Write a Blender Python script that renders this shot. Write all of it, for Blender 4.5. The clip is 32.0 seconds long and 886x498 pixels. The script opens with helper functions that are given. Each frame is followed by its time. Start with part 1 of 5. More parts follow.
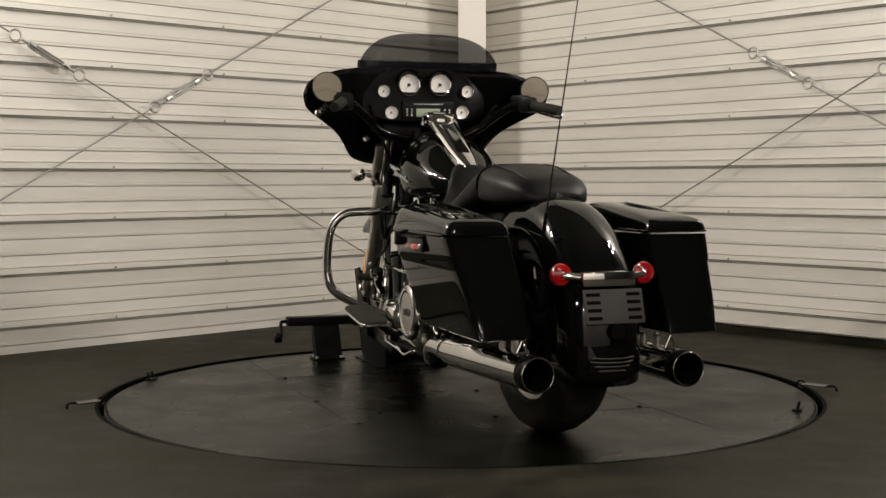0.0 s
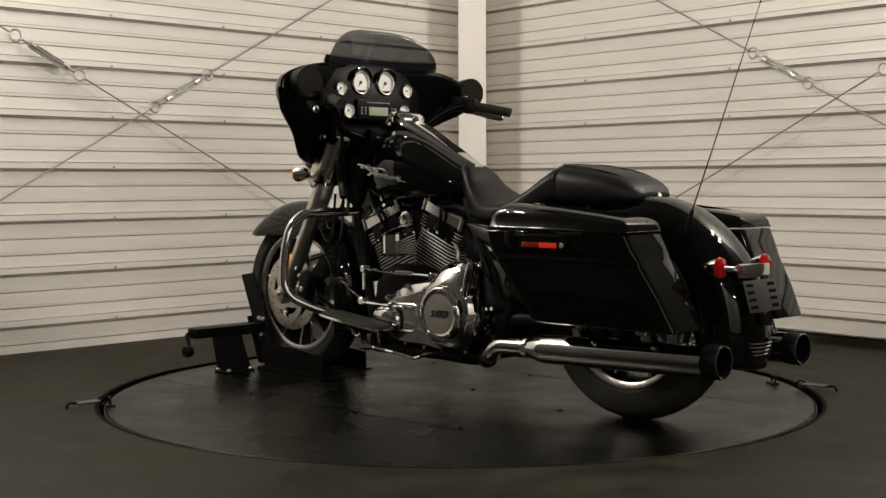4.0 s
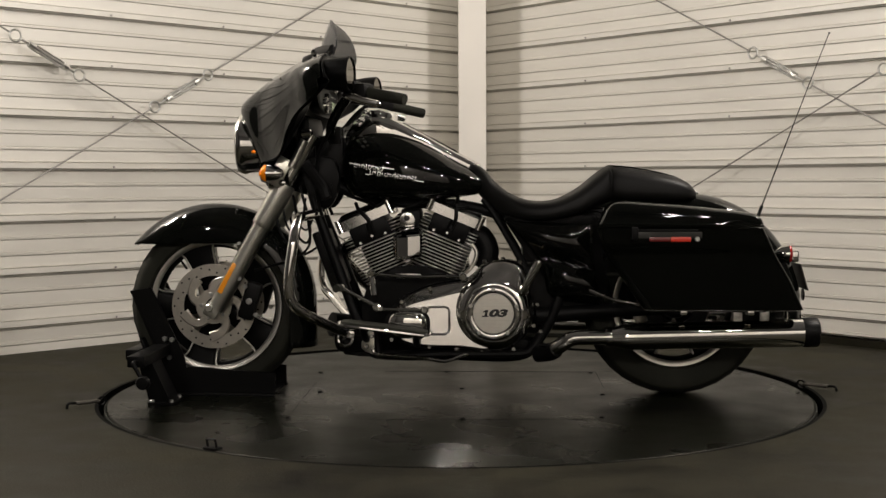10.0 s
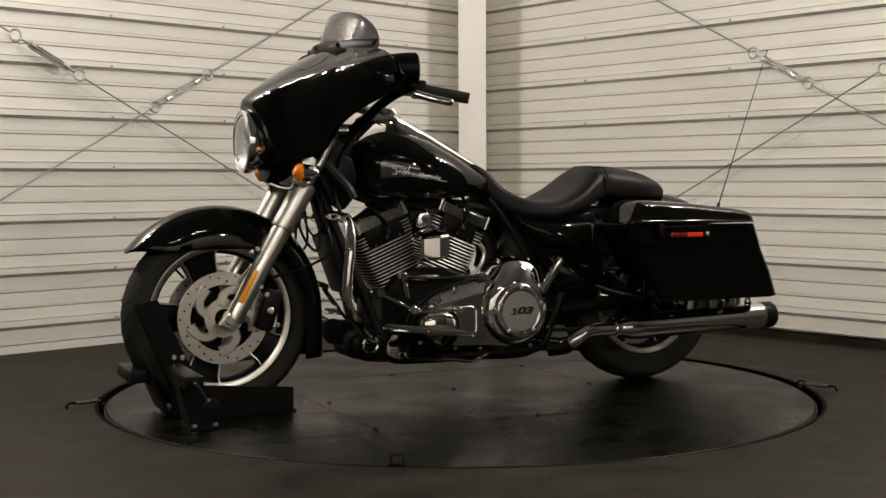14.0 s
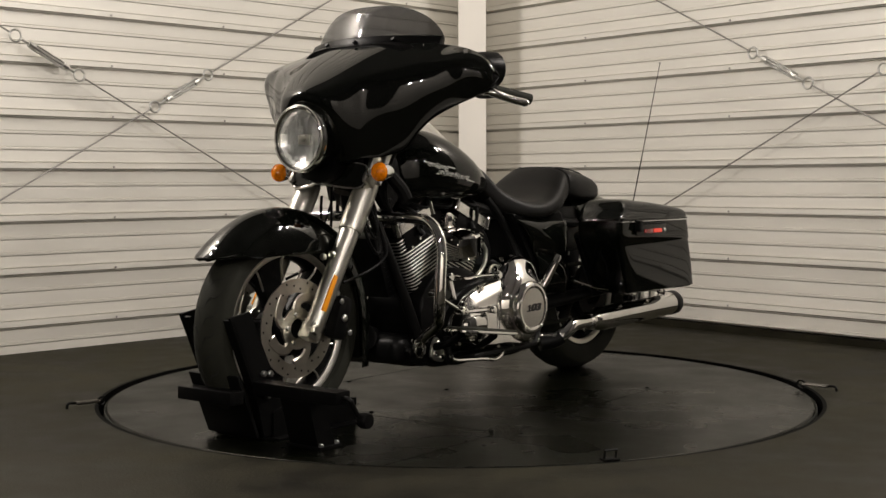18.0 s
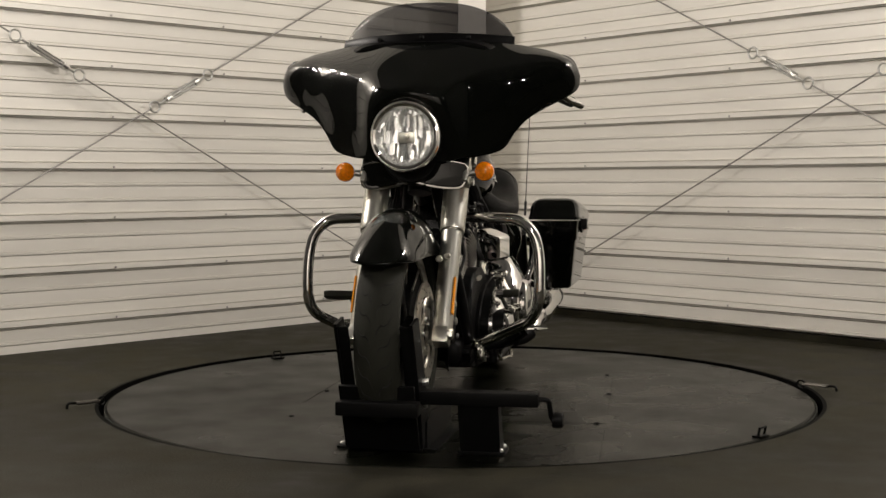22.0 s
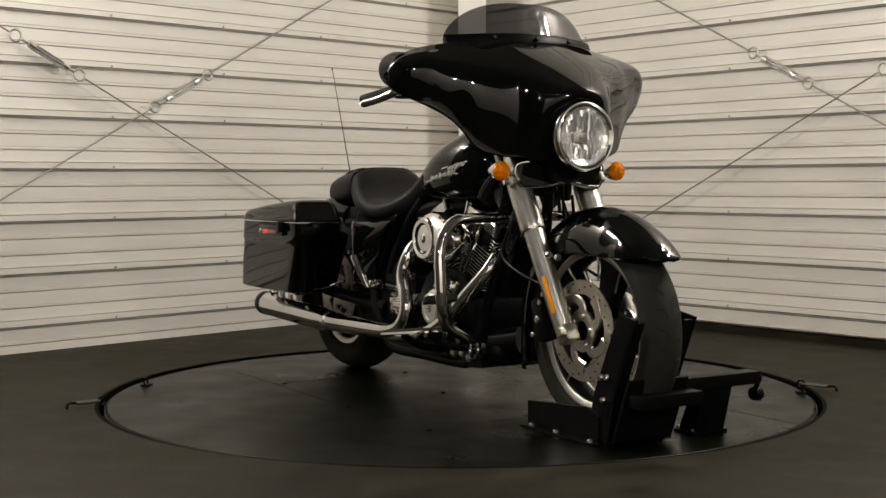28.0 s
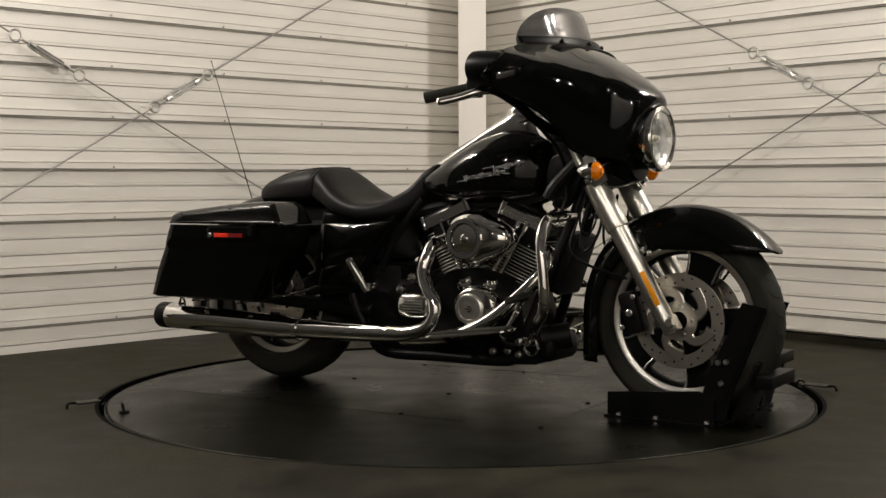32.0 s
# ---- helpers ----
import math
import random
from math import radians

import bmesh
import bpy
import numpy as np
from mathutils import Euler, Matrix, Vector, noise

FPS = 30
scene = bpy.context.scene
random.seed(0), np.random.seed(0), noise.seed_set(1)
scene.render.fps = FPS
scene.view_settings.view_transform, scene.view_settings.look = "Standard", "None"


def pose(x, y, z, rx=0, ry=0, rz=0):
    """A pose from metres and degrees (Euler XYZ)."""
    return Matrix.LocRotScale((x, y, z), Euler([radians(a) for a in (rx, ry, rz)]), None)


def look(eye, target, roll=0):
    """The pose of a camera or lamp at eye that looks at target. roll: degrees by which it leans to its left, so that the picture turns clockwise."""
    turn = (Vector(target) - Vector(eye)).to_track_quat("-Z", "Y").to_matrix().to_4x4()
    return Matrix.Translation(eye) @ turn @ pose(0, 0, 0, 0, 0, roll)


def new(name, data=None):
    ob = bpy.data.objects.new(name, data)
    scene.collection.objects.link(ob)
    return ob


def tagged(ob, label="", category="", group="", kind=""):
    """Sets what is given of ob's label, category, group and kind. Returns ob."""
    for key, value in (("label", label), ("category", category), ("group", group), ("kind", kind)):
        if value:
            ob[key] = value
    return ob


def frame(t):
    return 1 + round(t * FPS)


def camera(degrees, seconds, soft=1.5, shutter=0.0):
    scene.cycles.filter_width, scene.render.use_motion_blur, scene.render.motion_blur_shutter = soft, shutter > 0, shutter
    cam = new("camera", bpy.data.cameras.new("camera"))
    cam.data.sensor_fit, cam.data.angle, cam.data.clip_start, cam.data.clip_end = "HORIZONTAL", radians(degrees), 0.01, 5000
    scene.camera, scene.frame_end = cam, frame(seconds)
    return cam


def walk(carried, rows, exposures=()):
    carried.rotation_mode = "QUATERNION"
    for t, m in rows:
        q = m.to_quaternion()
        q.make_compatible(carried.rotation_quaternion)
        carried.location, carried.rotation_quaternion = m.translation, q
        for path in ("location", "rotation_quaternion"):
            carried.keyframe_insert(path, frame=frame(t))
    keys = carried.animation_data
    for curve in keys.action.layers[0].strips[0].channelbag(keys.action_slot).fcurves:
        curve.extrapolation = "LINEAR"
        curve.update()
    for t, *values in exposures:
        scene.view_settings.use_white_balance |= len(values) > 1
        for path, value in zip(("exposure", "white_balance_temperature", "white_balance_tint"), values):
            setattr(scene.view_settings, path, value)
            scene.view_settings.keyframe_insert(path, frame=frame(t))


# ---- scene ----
U = 1.04  # all drawings below are in units of 1.04 m
EYE = Vector((0, -4.3533, 0.715)) * U
AIM = Vector((-0.05384, -0.00634, 0.48636)) * U
cam = camera(37.93, 32.0)
walk(cam, [(0.0, look(EYE, AIM, -0.22)), (32.0, look(EYE, AIM, -0.22))])

# ---------------------------------------------------------------- light
scene.view_settings.exposure = 0.0
world = bpy.data.worlds.new("world")
scene.world = world
world.use_nodes = True
world.node_tree.nodes["Background"].inputs[0].default_value = (0.9, 0.85, 0.75, 1)
world.node_tree.nodes["Background"].inputs[1].default_value = 0.004


LP, LD = Vector((-1.889, 0.897, 0)), Vector((0.693, 0.721, 0)).normalized()
RP, RD = Vector((1.782, 1.0245, 0)), Vector((-0.653, 0.758, 0)).normalized()
LN, RN = Vector((LD.y, -LD.x, 0)), Vector((-RD.y, -abs(RD.x), 0))


# bare point light out of view, with no fixture body
def unseen_lamp(x, y, z, watts, size):
    data = bpy.data.lights.new("unseen_lamp", "POINT")
    data.shadow_soft_size, data.energy, data.color = size, watts, (1.0, 0.915, 0.845)
    ob = new("unseen_lamp", data)
    ob.matrix_world = pose(x * U, y * U, z * U)
    tagged(ob, "bright round lamp out of view, inferred from shadows and glints or added as fill", "lamp", "hanging lamps")


SIDE = 246
# two fixtures of four spots each over the sides of the turntable
for cx, cy in ((-2.30, -0.10), (2.30, -0.20)):
    for dx, dy in ((-0.20, -0.14), (0.14, -0.20), (0.20, 0.14), (-0.14, 0.20)):
        unseen_lamp(cx + dx, cy + dy, 2.6, SIDE / 4, 0.045)
# a cluster of four spots behind the camera, seen as glints in paint and chrome
for lx, ly in ((1.05, -3.55), (1.32, -3.50), (1.12, -3.90), (1.42, -3.82)):
    unseen_lamp(lx, ly, 2.75, 16, 0.035)
# single lamps added behind the camera to brighten the rear wall's pale panel and chrome
for lx, ly, lz, w in ((-2.3, -4.7, 2.3, 85), (-0.6, -5.1, 2.1, 85), (3.1, -4.9, 2.2, 85), (4.9, -4.2, 2.4, 60)):
    unseen_lamp(lx, ly, lz, w, 0.05)


# ---------------------------------------------------------------- materials
def mat(name, color, rough=0.5, metal=0.0, var=0.0, scale=20.0, bump=0.0, bscale=200.0, coat=0.0, rvar=0.0, rand=0.0):
    m = bpy.data.materials.new(name)
    m.use_nodes = True
    nt = m.node_tree
    b = nt.nodes["Principled BSDF"]
    b.inputs["Base Color"].default_value = (*color, 1)
    b.inputs["Roughness"].default_value = rough
    b.inputs["Metallic"].default_value = metal
    b.inputs["Coat Weight"].default_value = coat
    b.inputs["Coat Roughness"].default_value = 0.03
    tc = nt.nodes.new("ShaderNodeTexCoord")
    if var or rvar or rand:
        n1 = nt.nodes.new("ShaderNodeTexNoise")
        n1.inputs["Scale"].default_value = scale
        n1.inputs["Detail"].default_value = 6
        nt.links.new(tc.outputs["Object"], n1.inputs["Vector"])
        n2 = nt.nodes.new("ShaderNodeTexNoise")
        n2.inputs["Scale"].default_value = scale * 0.13
        n2.inputs["Detail"].default_value = 4
        nt.links.new(tc.outputs["Object"], n2.inputs["Vector"])
        add = nt.nodes.new("ShaderNodeMath")
        add.operation = "ADD"
        nt.links.new(n1.outputs["Fac"], add.inputs[0])
        nt.links.new(n2.outputs["Fac"], add.inputs[1])
        src = add.outputs[0]
        if rand:
            oi = nt.nodes.new("ShaderNodeObjectInfo")
            ma = nt.nodes.new("ShaderNodeMath")
            ma.operation = "MULTIPLY_ADD"
            ma.inputs[1].default_value = rand
            nt.links.new(oi.outputs["Random"], ma.inputs[0])
            nt.links.new(src, ma.inputs[2])
            src = ma.outputs[0]
        mr = nt.nodes.new("ShaderNodeMapRange")
        mr.inputs["From Min"].default_value = 0.6
        mr.inputs["From Max"].default_value = 1.4
        mr.inputs["To Min"].default_value = 1 - var
        mr.inputs["To Max"].default_value = 1 + var
        nt.links.new(src, mr.inputs["Value"])
        hs = nt.nodes.new("ShaderNodeHueSaturation")
        hs.inputs["Color"].default_value = (*color, 1)
        nt.links.new(mr.outputs["Result"], hs.inputs["Value"])
        nt.links.new(hs.outputs["Color"], b.inputs["Base Color"])
        if rvar:
            r2 = nt.nodes.new("ShaderNodeMapRange")
            r2.inputs["From Min"].default_value = 0.6
            r2.inputs["From Max"].default_value = 1.4
            r2.inputs["To Min"].default_value = max(0.0, rough - rvar)
            r2.inputs["To Max"].default_value = min(1.0, rough + rvar)
            nt.links.new(n2.outputs["Fac"] if not var else src, r2.inputs["Value"])
            nt.links.new(r2.outputs["Result"], b.inputs["Roughness"])
    if bump:
        n3 = nt.nodes.new("ShaderNodeTexNoise")
        n3.inputs["Scale"].default_value = bscale
        n3.inputs["Detail"].default_value = 5
        nt.links.new(tc.outputs["Object"], n3.inputs["Vector"])
        bp = nt.nodes.new("ShaderNodeBump")
        bp.inputs["Strength"].default_value = bump
        bp.inputs["Distance"].default_value = 0.002
        nt.links.new(n3.outputs["Fac"], bp.inputs["Height"])
        nt.links.new(bp.outputs["Normal"], b.inputs["Normal"])
    return m


def glass(name, color, rough=0.02, alpha=1.0):
    m = mat(name, color, rough)
    b = m.node_tree.nodes["Principled BSDF"]
    b.inputs["Transmission Weight"].default_value = alpha
    b.inputs["IOR"].default_value = 1.45
    return m


PAINT = mat("black_gloss_paint", (0.0021, 0.0025, 0.0019), 0.04, 0, var=0.15, scale=3, rvar=0.02)
SATIN = mat("satin_black", (0.0035, 0.0035, 0.0035), 0.42, 0, var=0.25, scale=30, bump=0.05)
POWDER = mat("black_powder_coat", (0.0035, 0.0035, 0.0035), 0.38, 0, var=0.3, scale=25, bump=0.15, bscale=500)
CHROME = mat("chrome", (0.78, 0.77, 0.75), 0.025, 1.0, var=0.06, scale=12, rvar=0.015)
POLISH = mat("polished_alloy", (0.74, 0.73, 0.71), 0.15, 1.0, var=0.08, scale=14, rvar=0.05)
DULL = mat("clear_coated_aluminium", (0.60, 0.59, 0.53), 0.31, 1.0, var=0.1, scale=40, bump=0.04, bscale=600)
BRUSH = mat("brushed_aluminium", (0.68, 0.66, 0.61), 0.33, 1.0, var=0.1, scale=60, bump=0.1, bscale=900)
DISC = mat("brake_steel", (0.62, 0.585, 0.52), 0.33, 1.0, var=0.12, scale=50, bump=0.1, bscale=700)
GROOVE = mat("tyre_groove", (0.0045, 0.0043, 0.0040), 0.85, 0, var=0.2)
RUBBER = mat("tyre_rubber", (0.0165, 0.0170, 0.0122), 0.75, 0, var=0.3, scale=14, bump=0.3, bscale=300)
INNER = mat("black_trim_plastic", (0.0022, 0.0022, 0.0022), 0.36, 0, var=0.2, scale=20)
LEATHER = mat("black_vinyl", (0.0035, 0.0033, 0.0030), 0.46, 0, var=0.25, scale=10, bump=0.25, bscale=420, rvar=0.08)
RED = mat("red_lens", (0.42, 0.003, 0.006), 0.12, 0, coat=1.0, var=0.7, scale=160)
REFL = mat("red_reflector", (0.75, 0.035, 0.015), 0.25, 0, coat=1.0, var=0.15, scale=300)
DEEPRED = mat("dark_red_reflector", (0.16, 0.006, 0.006), 0.25, 0, coat=1.0, var=0.2, scale=200)
AMBER = mat("amber_lens", (0.80, 0.22, 0.001), 0.14, 0, coat=0.4, var=0.5, scale=110)
REFLA = mat("amber_reflector", (0.95, 0.36, 0.015), 0.3, 0, var=0.1, scale=300)
FACE = mat("gauge_face", (0.82, 0.80, 0.74), 0.5, 0, var=0.04, scale=60)
LCD = mat("green_display", (0.30, 0.36, 0.24), 0.25, 0, var=0.08, scale=60)
MARK = mat("dark_print", (0.01, 0.01, 0.01), 0.4, 0, var=0.1)
TINT = mat("smoked_screen", (0.016, 0.016, 0.020), 0.05)
TINT.node_tree.nodes["Principled BSDF"].inputs["Alpha"].default_value = 0.66
LENS = glass("clear_lens", (0.97, 0.97, 0.95), 0.03)
BOWL = mat("frosted_reflector", (0.82, 0.83, 0.82), 0.24, 0.9, var=0.06, scale=80)
PLATE = mat("grey_plastic", (0.026, 0.025, 0.022), 0.5, 0, var=0.15, scale=40, bump=0.05)
MIRROR = mat("mirror_glass", (0.22, 0.20, 0.165), 0.03, 1.0, var=0.05, scale=8)
PALE_PANEL = mat("pale_reflector_panel", (0.74, 0.71, 0.65), 0.6, 0, var=0.08, scale=2)
ZINC = mat("zinc_plated_steel", (0.60, 0.60, 0.58), 0.30, 1.0, var=0.2, scale=60, bump=0.1)
IRON = mat("dull_iron", (0.13, 0.12, 0.105), 0.4, 0.8, var=0.3, scale=120, bump=0.3, bscale=400)
CABLE = mat("galvanised_wire", (0.30, 0.29, 0.27), 0.45, 0.8, var=0.3, scale=120, bump=0.3, bscale=400)
WALL = mat("painted_steel_siding", (0.70, 0.68, 0.62), 0.48, 0, var=0.05, scale=2.5, bump=0.04, bscale=40, rvar=0.06, rand=0.1)
COLUMN = mat("cream_painted_steel", (0.74, 0.71, 0.65), 0.5, 0, var=0.05, scale=3, bump=0.05, bscale=60)
FLOOR = mat("dark_rubber_floor", (0.0152, 0.0142, 0.0090), 0.64, 0, var=0.95, scale=6.0, bump=0.6, bscale=140, rvar=0.24)
DECK = mat("turntable_deck", (0.0019, 0.0023, 0.0010), 0.31, 0, var=0.7, scale=4.5, bump=0.3, bscale=240, rvar=0.14)
for m_, k_ in ((PAINT, 0.32), (FLOOR, 0.115), (DECK, 0.115), (POWDER, 0.10), (RUBBER, 0.2), (SATIN, 0.12), (LEATHER, 0.18), (INNER, 0.07)):
    m_.node_tree.nodes["Principled BSDF"].inputs["Specular IOR Level"].default_value = k_
for m_ in (FLOOR, DECK):
    m_.node_tree.nodes["Principled BSDF"].inputs["Specular Tint"].default_value = (1.0, 0.93, 0.70, 1)
DARK = mat("dark_seam", (0.0035, 0.0035, 0.0032), 0.8, 0, var=0.2)
DARK.node_tree.nodes["Principled BSDF"].inputs["Specular IOR Level"].default_value = 0.03
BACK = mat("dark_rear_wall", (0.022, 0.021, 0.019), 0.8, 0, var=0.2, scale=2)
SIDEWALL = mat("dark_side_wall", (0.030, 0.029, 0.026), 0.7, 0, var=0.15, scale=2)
CEIL = mat("grey_ceiling", (0.03, 0.029, 0.027), 0.85, 0, var=0.15, scale=2)


# ---------------------------------------------------------------- mesh helpers
def part(name, bm, material, parent=None, label="", smooth=35, mats=()):
    """Links a bmesh, drawn in units, as one mesh object."""
    bmesh.ops.scale(bm, vec=(U, U, U), verts=bm.verts)
    bmesh.ops.recalc_face_normals(bm, faces=bm.faces)
    me = bpy.data.meshes.new(name)
    bm.to_mesh(me)
    bm.free()
    me.materials.append(material)
    for m in mats:
        me.materials.append(m)
    if smooth:
        me.polygons.foreach_set("use_smooth", [True] * len(me.polygons))
        me.set_sharp_from_angle(angle=radians(smooth))
    ob = new(name, me)
    if parent:
        ob.parent = parent
    if label:
        tagged(ob, label)
    return ob


def spline(pts, n):
    """Catmull-Rom through pts, n steps a span."""
    p = [Vector(a) for a in pts]
    out = []
    for i in range(len(p) - 1):
        a, b, c, d = p[max(i - 1, 0)], p[i], p[i + 1], p[min(i + 2, len(p) - 1)]
        for k in range(n):
            t = k / n
            out.append(0.5 * ((2 * b) + (c - a) * t + (2 * a - 5 * b + 4 * c - d) * t * t + (3 * b - a - 3 * c + d) * t ** 3))
    out.append(p[-1])
    return out


def loft(bm, rings, closed=True, cap=True, mi=0):
    vs = [[bm.verts.new(v) for v in r] for r in rings]
    n = len(vs[0])
    for a, b in zip(vs, vs[1:]):
        for i in range(n if closed else n - 1):
            j = (i + 1) % n
            bm.faces.new((a[i], a[j], b[j], b[i])).material_index = mi
    if cap and closed:
        for r in (vs[0], vs[-1]):
            bm.faces.new(r).material_index = mi
    return vs


def tube(bm, pts, r, n=10, smooth=6, mi=0):
    """Round bar along pts; r a number or one a point."""
    path = spline(pts, smooth) if smooth else [Vector(a) for a in pts]
    rs = [r] * len(path) if not isinstance(r, (list, tuple)) else [v[0] for v in spline([(a, 0, 0) for a in r], smooth or 1)]
    rings, up = [], None
    for i, c in enumerate(path):
        d = (path[min(i + 1, len(path) - 1)] - path[max(i - 1, 0)]).normalized()
        if up is None:
            up = Vector((0, 0, 1)) if abs(d.z) < 0.9 else Vector((0, 1, 0))
        x = d.cross(up).normalized()
        up = x.cross(d).normalized()
        rings.append([c + rs[i] * (math.cos(2 * math.pi * k / n) * x + math.sin(2 * math.pi * k / n) * up) for k in range(n)])
    loft(bm, rings, mi=mi)


def turn(bm, c, axis, prof, n=32, mi=0, ring=False):
    """Revolves (radius, height) pairs about the axis through c; ring joins the last pair to the first."""
    c, a = Vector(c), Vector(axis).normalized()
    x = a.orthogonal().normalized()
    y = a.cross(x)
    rings = []
    for k in range(n):
        w = 2 * math.pi * k / n
        d = math.cos(w) * x + math.sin(w) * y
        rings.append([c + d * max(r, 1e-4) + a * h for r, h in prof])
    vs = [[bm.verts.new(v) for v in r] for r in rings]
    m = len(prof)
    for k in range(n):
        p, q = vs[k], vs[(k + 1) % n]
        for i in range(m if ring else m - 1):
            j = (i + 1) % m
            bm.faces.new((p[i], p[j], q[j], q[i])).material_index = mi


def box(bm, c, size, bevel=0.0, rot=None, mi=0, seg=2):
    m = Matrix.Translation(c) @ (rot.to_4x4() if rot else Matrix()) @ Matrix.Diagonal((*size, 1))
    r = bmesh.ops.create_cube(bm, size=1.0, matrix=m)
    vs = r["verts"]
    fs = {f for v in vs for f in v.link_faces}
    for f in fs:
        f.material_index = mi
    if bevel:
        bmesh.ops.bevel(bm, geom=list({e for v in vs for e in v.link_edges}), offset=bevel, segments=seg, affect="EDGES", profile=0.6)


def slab(bm, outline, y0, y1, bevel=0.0, seg=3, mi=0):
    """Outline in x and z, pushed from y0 to y1; rounded on the y1 side."""
    a = [bm.verts.new((x, y0, z)) for x, z in outline]
    b = [bm.verts.new((x, y1, z)) for x, z in outline]
    n = len(a)
    for i in range(n):
        j = (i + 1) % n
        bm.faces.new((a[i], a[j], b[j], b[i])).material_index = mi
    bm.faces.new(a).material_index = mi
    top = bm.faces.new(b)
    top.material_index = mi
    if bevel:
        bmesh.ops.bevel(bm, geom=list(top.edges), offset=bevel, segments=seg, affect="EDGES", profile=0.5)


def rounded(pts, n=5):
    """Closed smooth outline through pts in x and z."""
    p = [Vector((a, 0, b)) for a, b in pts]
    m = len(p)
    out = []
    for i in range(m):
        a, b, c, d = p[i - 1], p[i], p[(i + 1) % m], p[(i + 2) % m]
        for k in range(n):
            t = k / n
            v = 0.5 * ((2 * b) + (c - a) * t + (2 * a - 5 * b + 4 * c - d) * t * t + (3 * b - a - 3 * c + d) * t ** 3)
            out.append((v.x, v.z))
    return out


def superellipse(cx, cy, hx, hy, e=3.0, n=32):
    out = []
    for k in range(n):
        w = 2 * math.pi * k / n
        c, s = math.cos(w), math.sin(w)
        out.append((cx + hx * math.copysign(abs(c) ** (2 / e), c), cy + hy * math.copysign(abs(s) ** (2 / e), s)))
    return out


def torus(bm, c, axis, r, w, n=24):
    turn(bm, c, axis, [(r + w * math.cos(t), w * math.sin(t)) for t in [2 * math.pi * k / 8 for k in range(8)]], n, ring=True)


def bolt(bm, c, axis, r=0.006, h=0.006, mi=0):
    turn(bm, c, axis, [(0, 0), (r, 0), (r, h * 0.7), (r * 0.75, h), (0, h)], 8, mi)


def bolts(name, spots, axis, material, parent, r=0.0075, h=0.008, label=""):
    """One hexagon bolt head a spot, each a part of its own."""
    for c in spots:
        bm = bmesh.new()
        bolt(bm, c, axis, r, h)
        part(name, bm, material, parent, label)


def B():
    return bmesh.new()


# ---------------------------------------------------------------- the setting
PITCH = 0.2197
FLOOR_Z = 0.003
TABLE_R = 1.163


def build_wall(name, p, d, n, s0, s1, z0, label, first, step, RIB0):
    bm = B()
    a, b = p + d * s0 - n * 0.06, p + d * s1 - n * 0.06
    v = [bm.verts.new(q + Vector((0, 0, z)) - n * w) for w in (0, 0.12) for q in (a, b) for z in (z0, 4.2)]
    for f in ((0, 2, 3, 1), (4, 5, 7, 6), (0, 1, 5, 4), (2, 6, 7, 3), (1, 3, 7, 5), (0, 4, 6, 2)):
        bm.faces.new([v[i] for i in f])
    wall = part(name, bm, WALL, smooth=0)
    tagged(wall, label, "wall", kind="structure")
    k = -1
    sheet = 0
    while RIB0 + k * PITCH < 3.9:
        prof = []
        for i in range(4):
            c = RIB0 + (k + i) * PITCH
            # rib: deep slots round a thin lip and low crest stand in for its shade lines
            prof += [(-0.026, c - 0.0245), (-0.046, c - 0.0240), (-0.046, c - 0.0175), (-0.023, c - 0.0170), (-0.023, c - 0.0156), (-0.042, c - 0.0153), (-0.042, c - 0.0110), (-0.016, c - 0.0104), (-0.016, c + 0.0125), (-0.038, c + 0.0130), (-0.038, c + 0.0158), (-0.0262, c + 0.0165), (-0.0255, c + 0.0205)]
            # minor ribs: narrow slots shaped to give their thin shade lines
            for f in (0.302, 0.607):
                m = c + PITCH * f
                prof += [(-0.0260, m - 0.0027), (-0.040, m - 0.0023), (-0.040, m + 0.0012), (-0.0255, m + 0.0015), (-0.0250, m + 0.0105), (-0.0282, m + 0.0110), (-0.0260, m + 0.0155)]
        prof.append((-0.026, RIB0 + (k + 4) * PITCH - 0.0245))
        prof = [(w + (0.0012 if sheet % 2 else 0.0), max(z, z0)) for w, z in prof if z > z0 - 0.03]
        bm = B()
        loft(bm, [[p + d * s + n * (w + 0.010) + Vector((0, 0, z)) for w, z in prof] for s in (s0, s1)], closed=False)
        part("siding_panel", bm, WALL, wall, smooth=0)
        k += 4
        sheet += 1
    bm = B()
    for k in range(0, 9):
        s = first
        while s < 3.0:
            bolt(bm, p + d * s + Vector((0, 0, RIB0 + k * PITCH - 0.004)) + n * 0.000, n, 0.0050, 0.004)
            s += step
    tagged(part("siding_screws", bm, CABLE, wall), kind="stuff")
    return wall


build_wall("wall_left", LP, LD, LN, -1.3, 2.86, 0.004, "cream ribbed steel siding wall with horizontal ribs", 0.545, 0.594, 0.127)
build_wall("wall_right", RP, RD, RN, -1.3, 2.62, 0.034, "cream ribbed steel siding wall above a dark base strip", -0.10, 0.914, 0.1345)

bm = B()
m = RP + RD * 0.64 - RN * 0.035
box(bm, m + Vector((0, 0, 0.0165)), (3.90, 0.05, 0.035), 0.0, Matrix.Rotation(math.atan2(RD.y, RD.x), 3, "Z"))
tagged(part("trim_base_strip", bm, FLOOR, smooth=0), "dark sill strip under the ribbed wall", "trim", kind="structure")

# the rest of the room, out of view: assumed dark walls, a pale reflector added on the rear one
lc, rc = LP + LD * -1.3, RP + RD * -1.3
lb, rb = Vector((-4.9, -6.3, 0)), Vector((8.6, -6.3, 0))
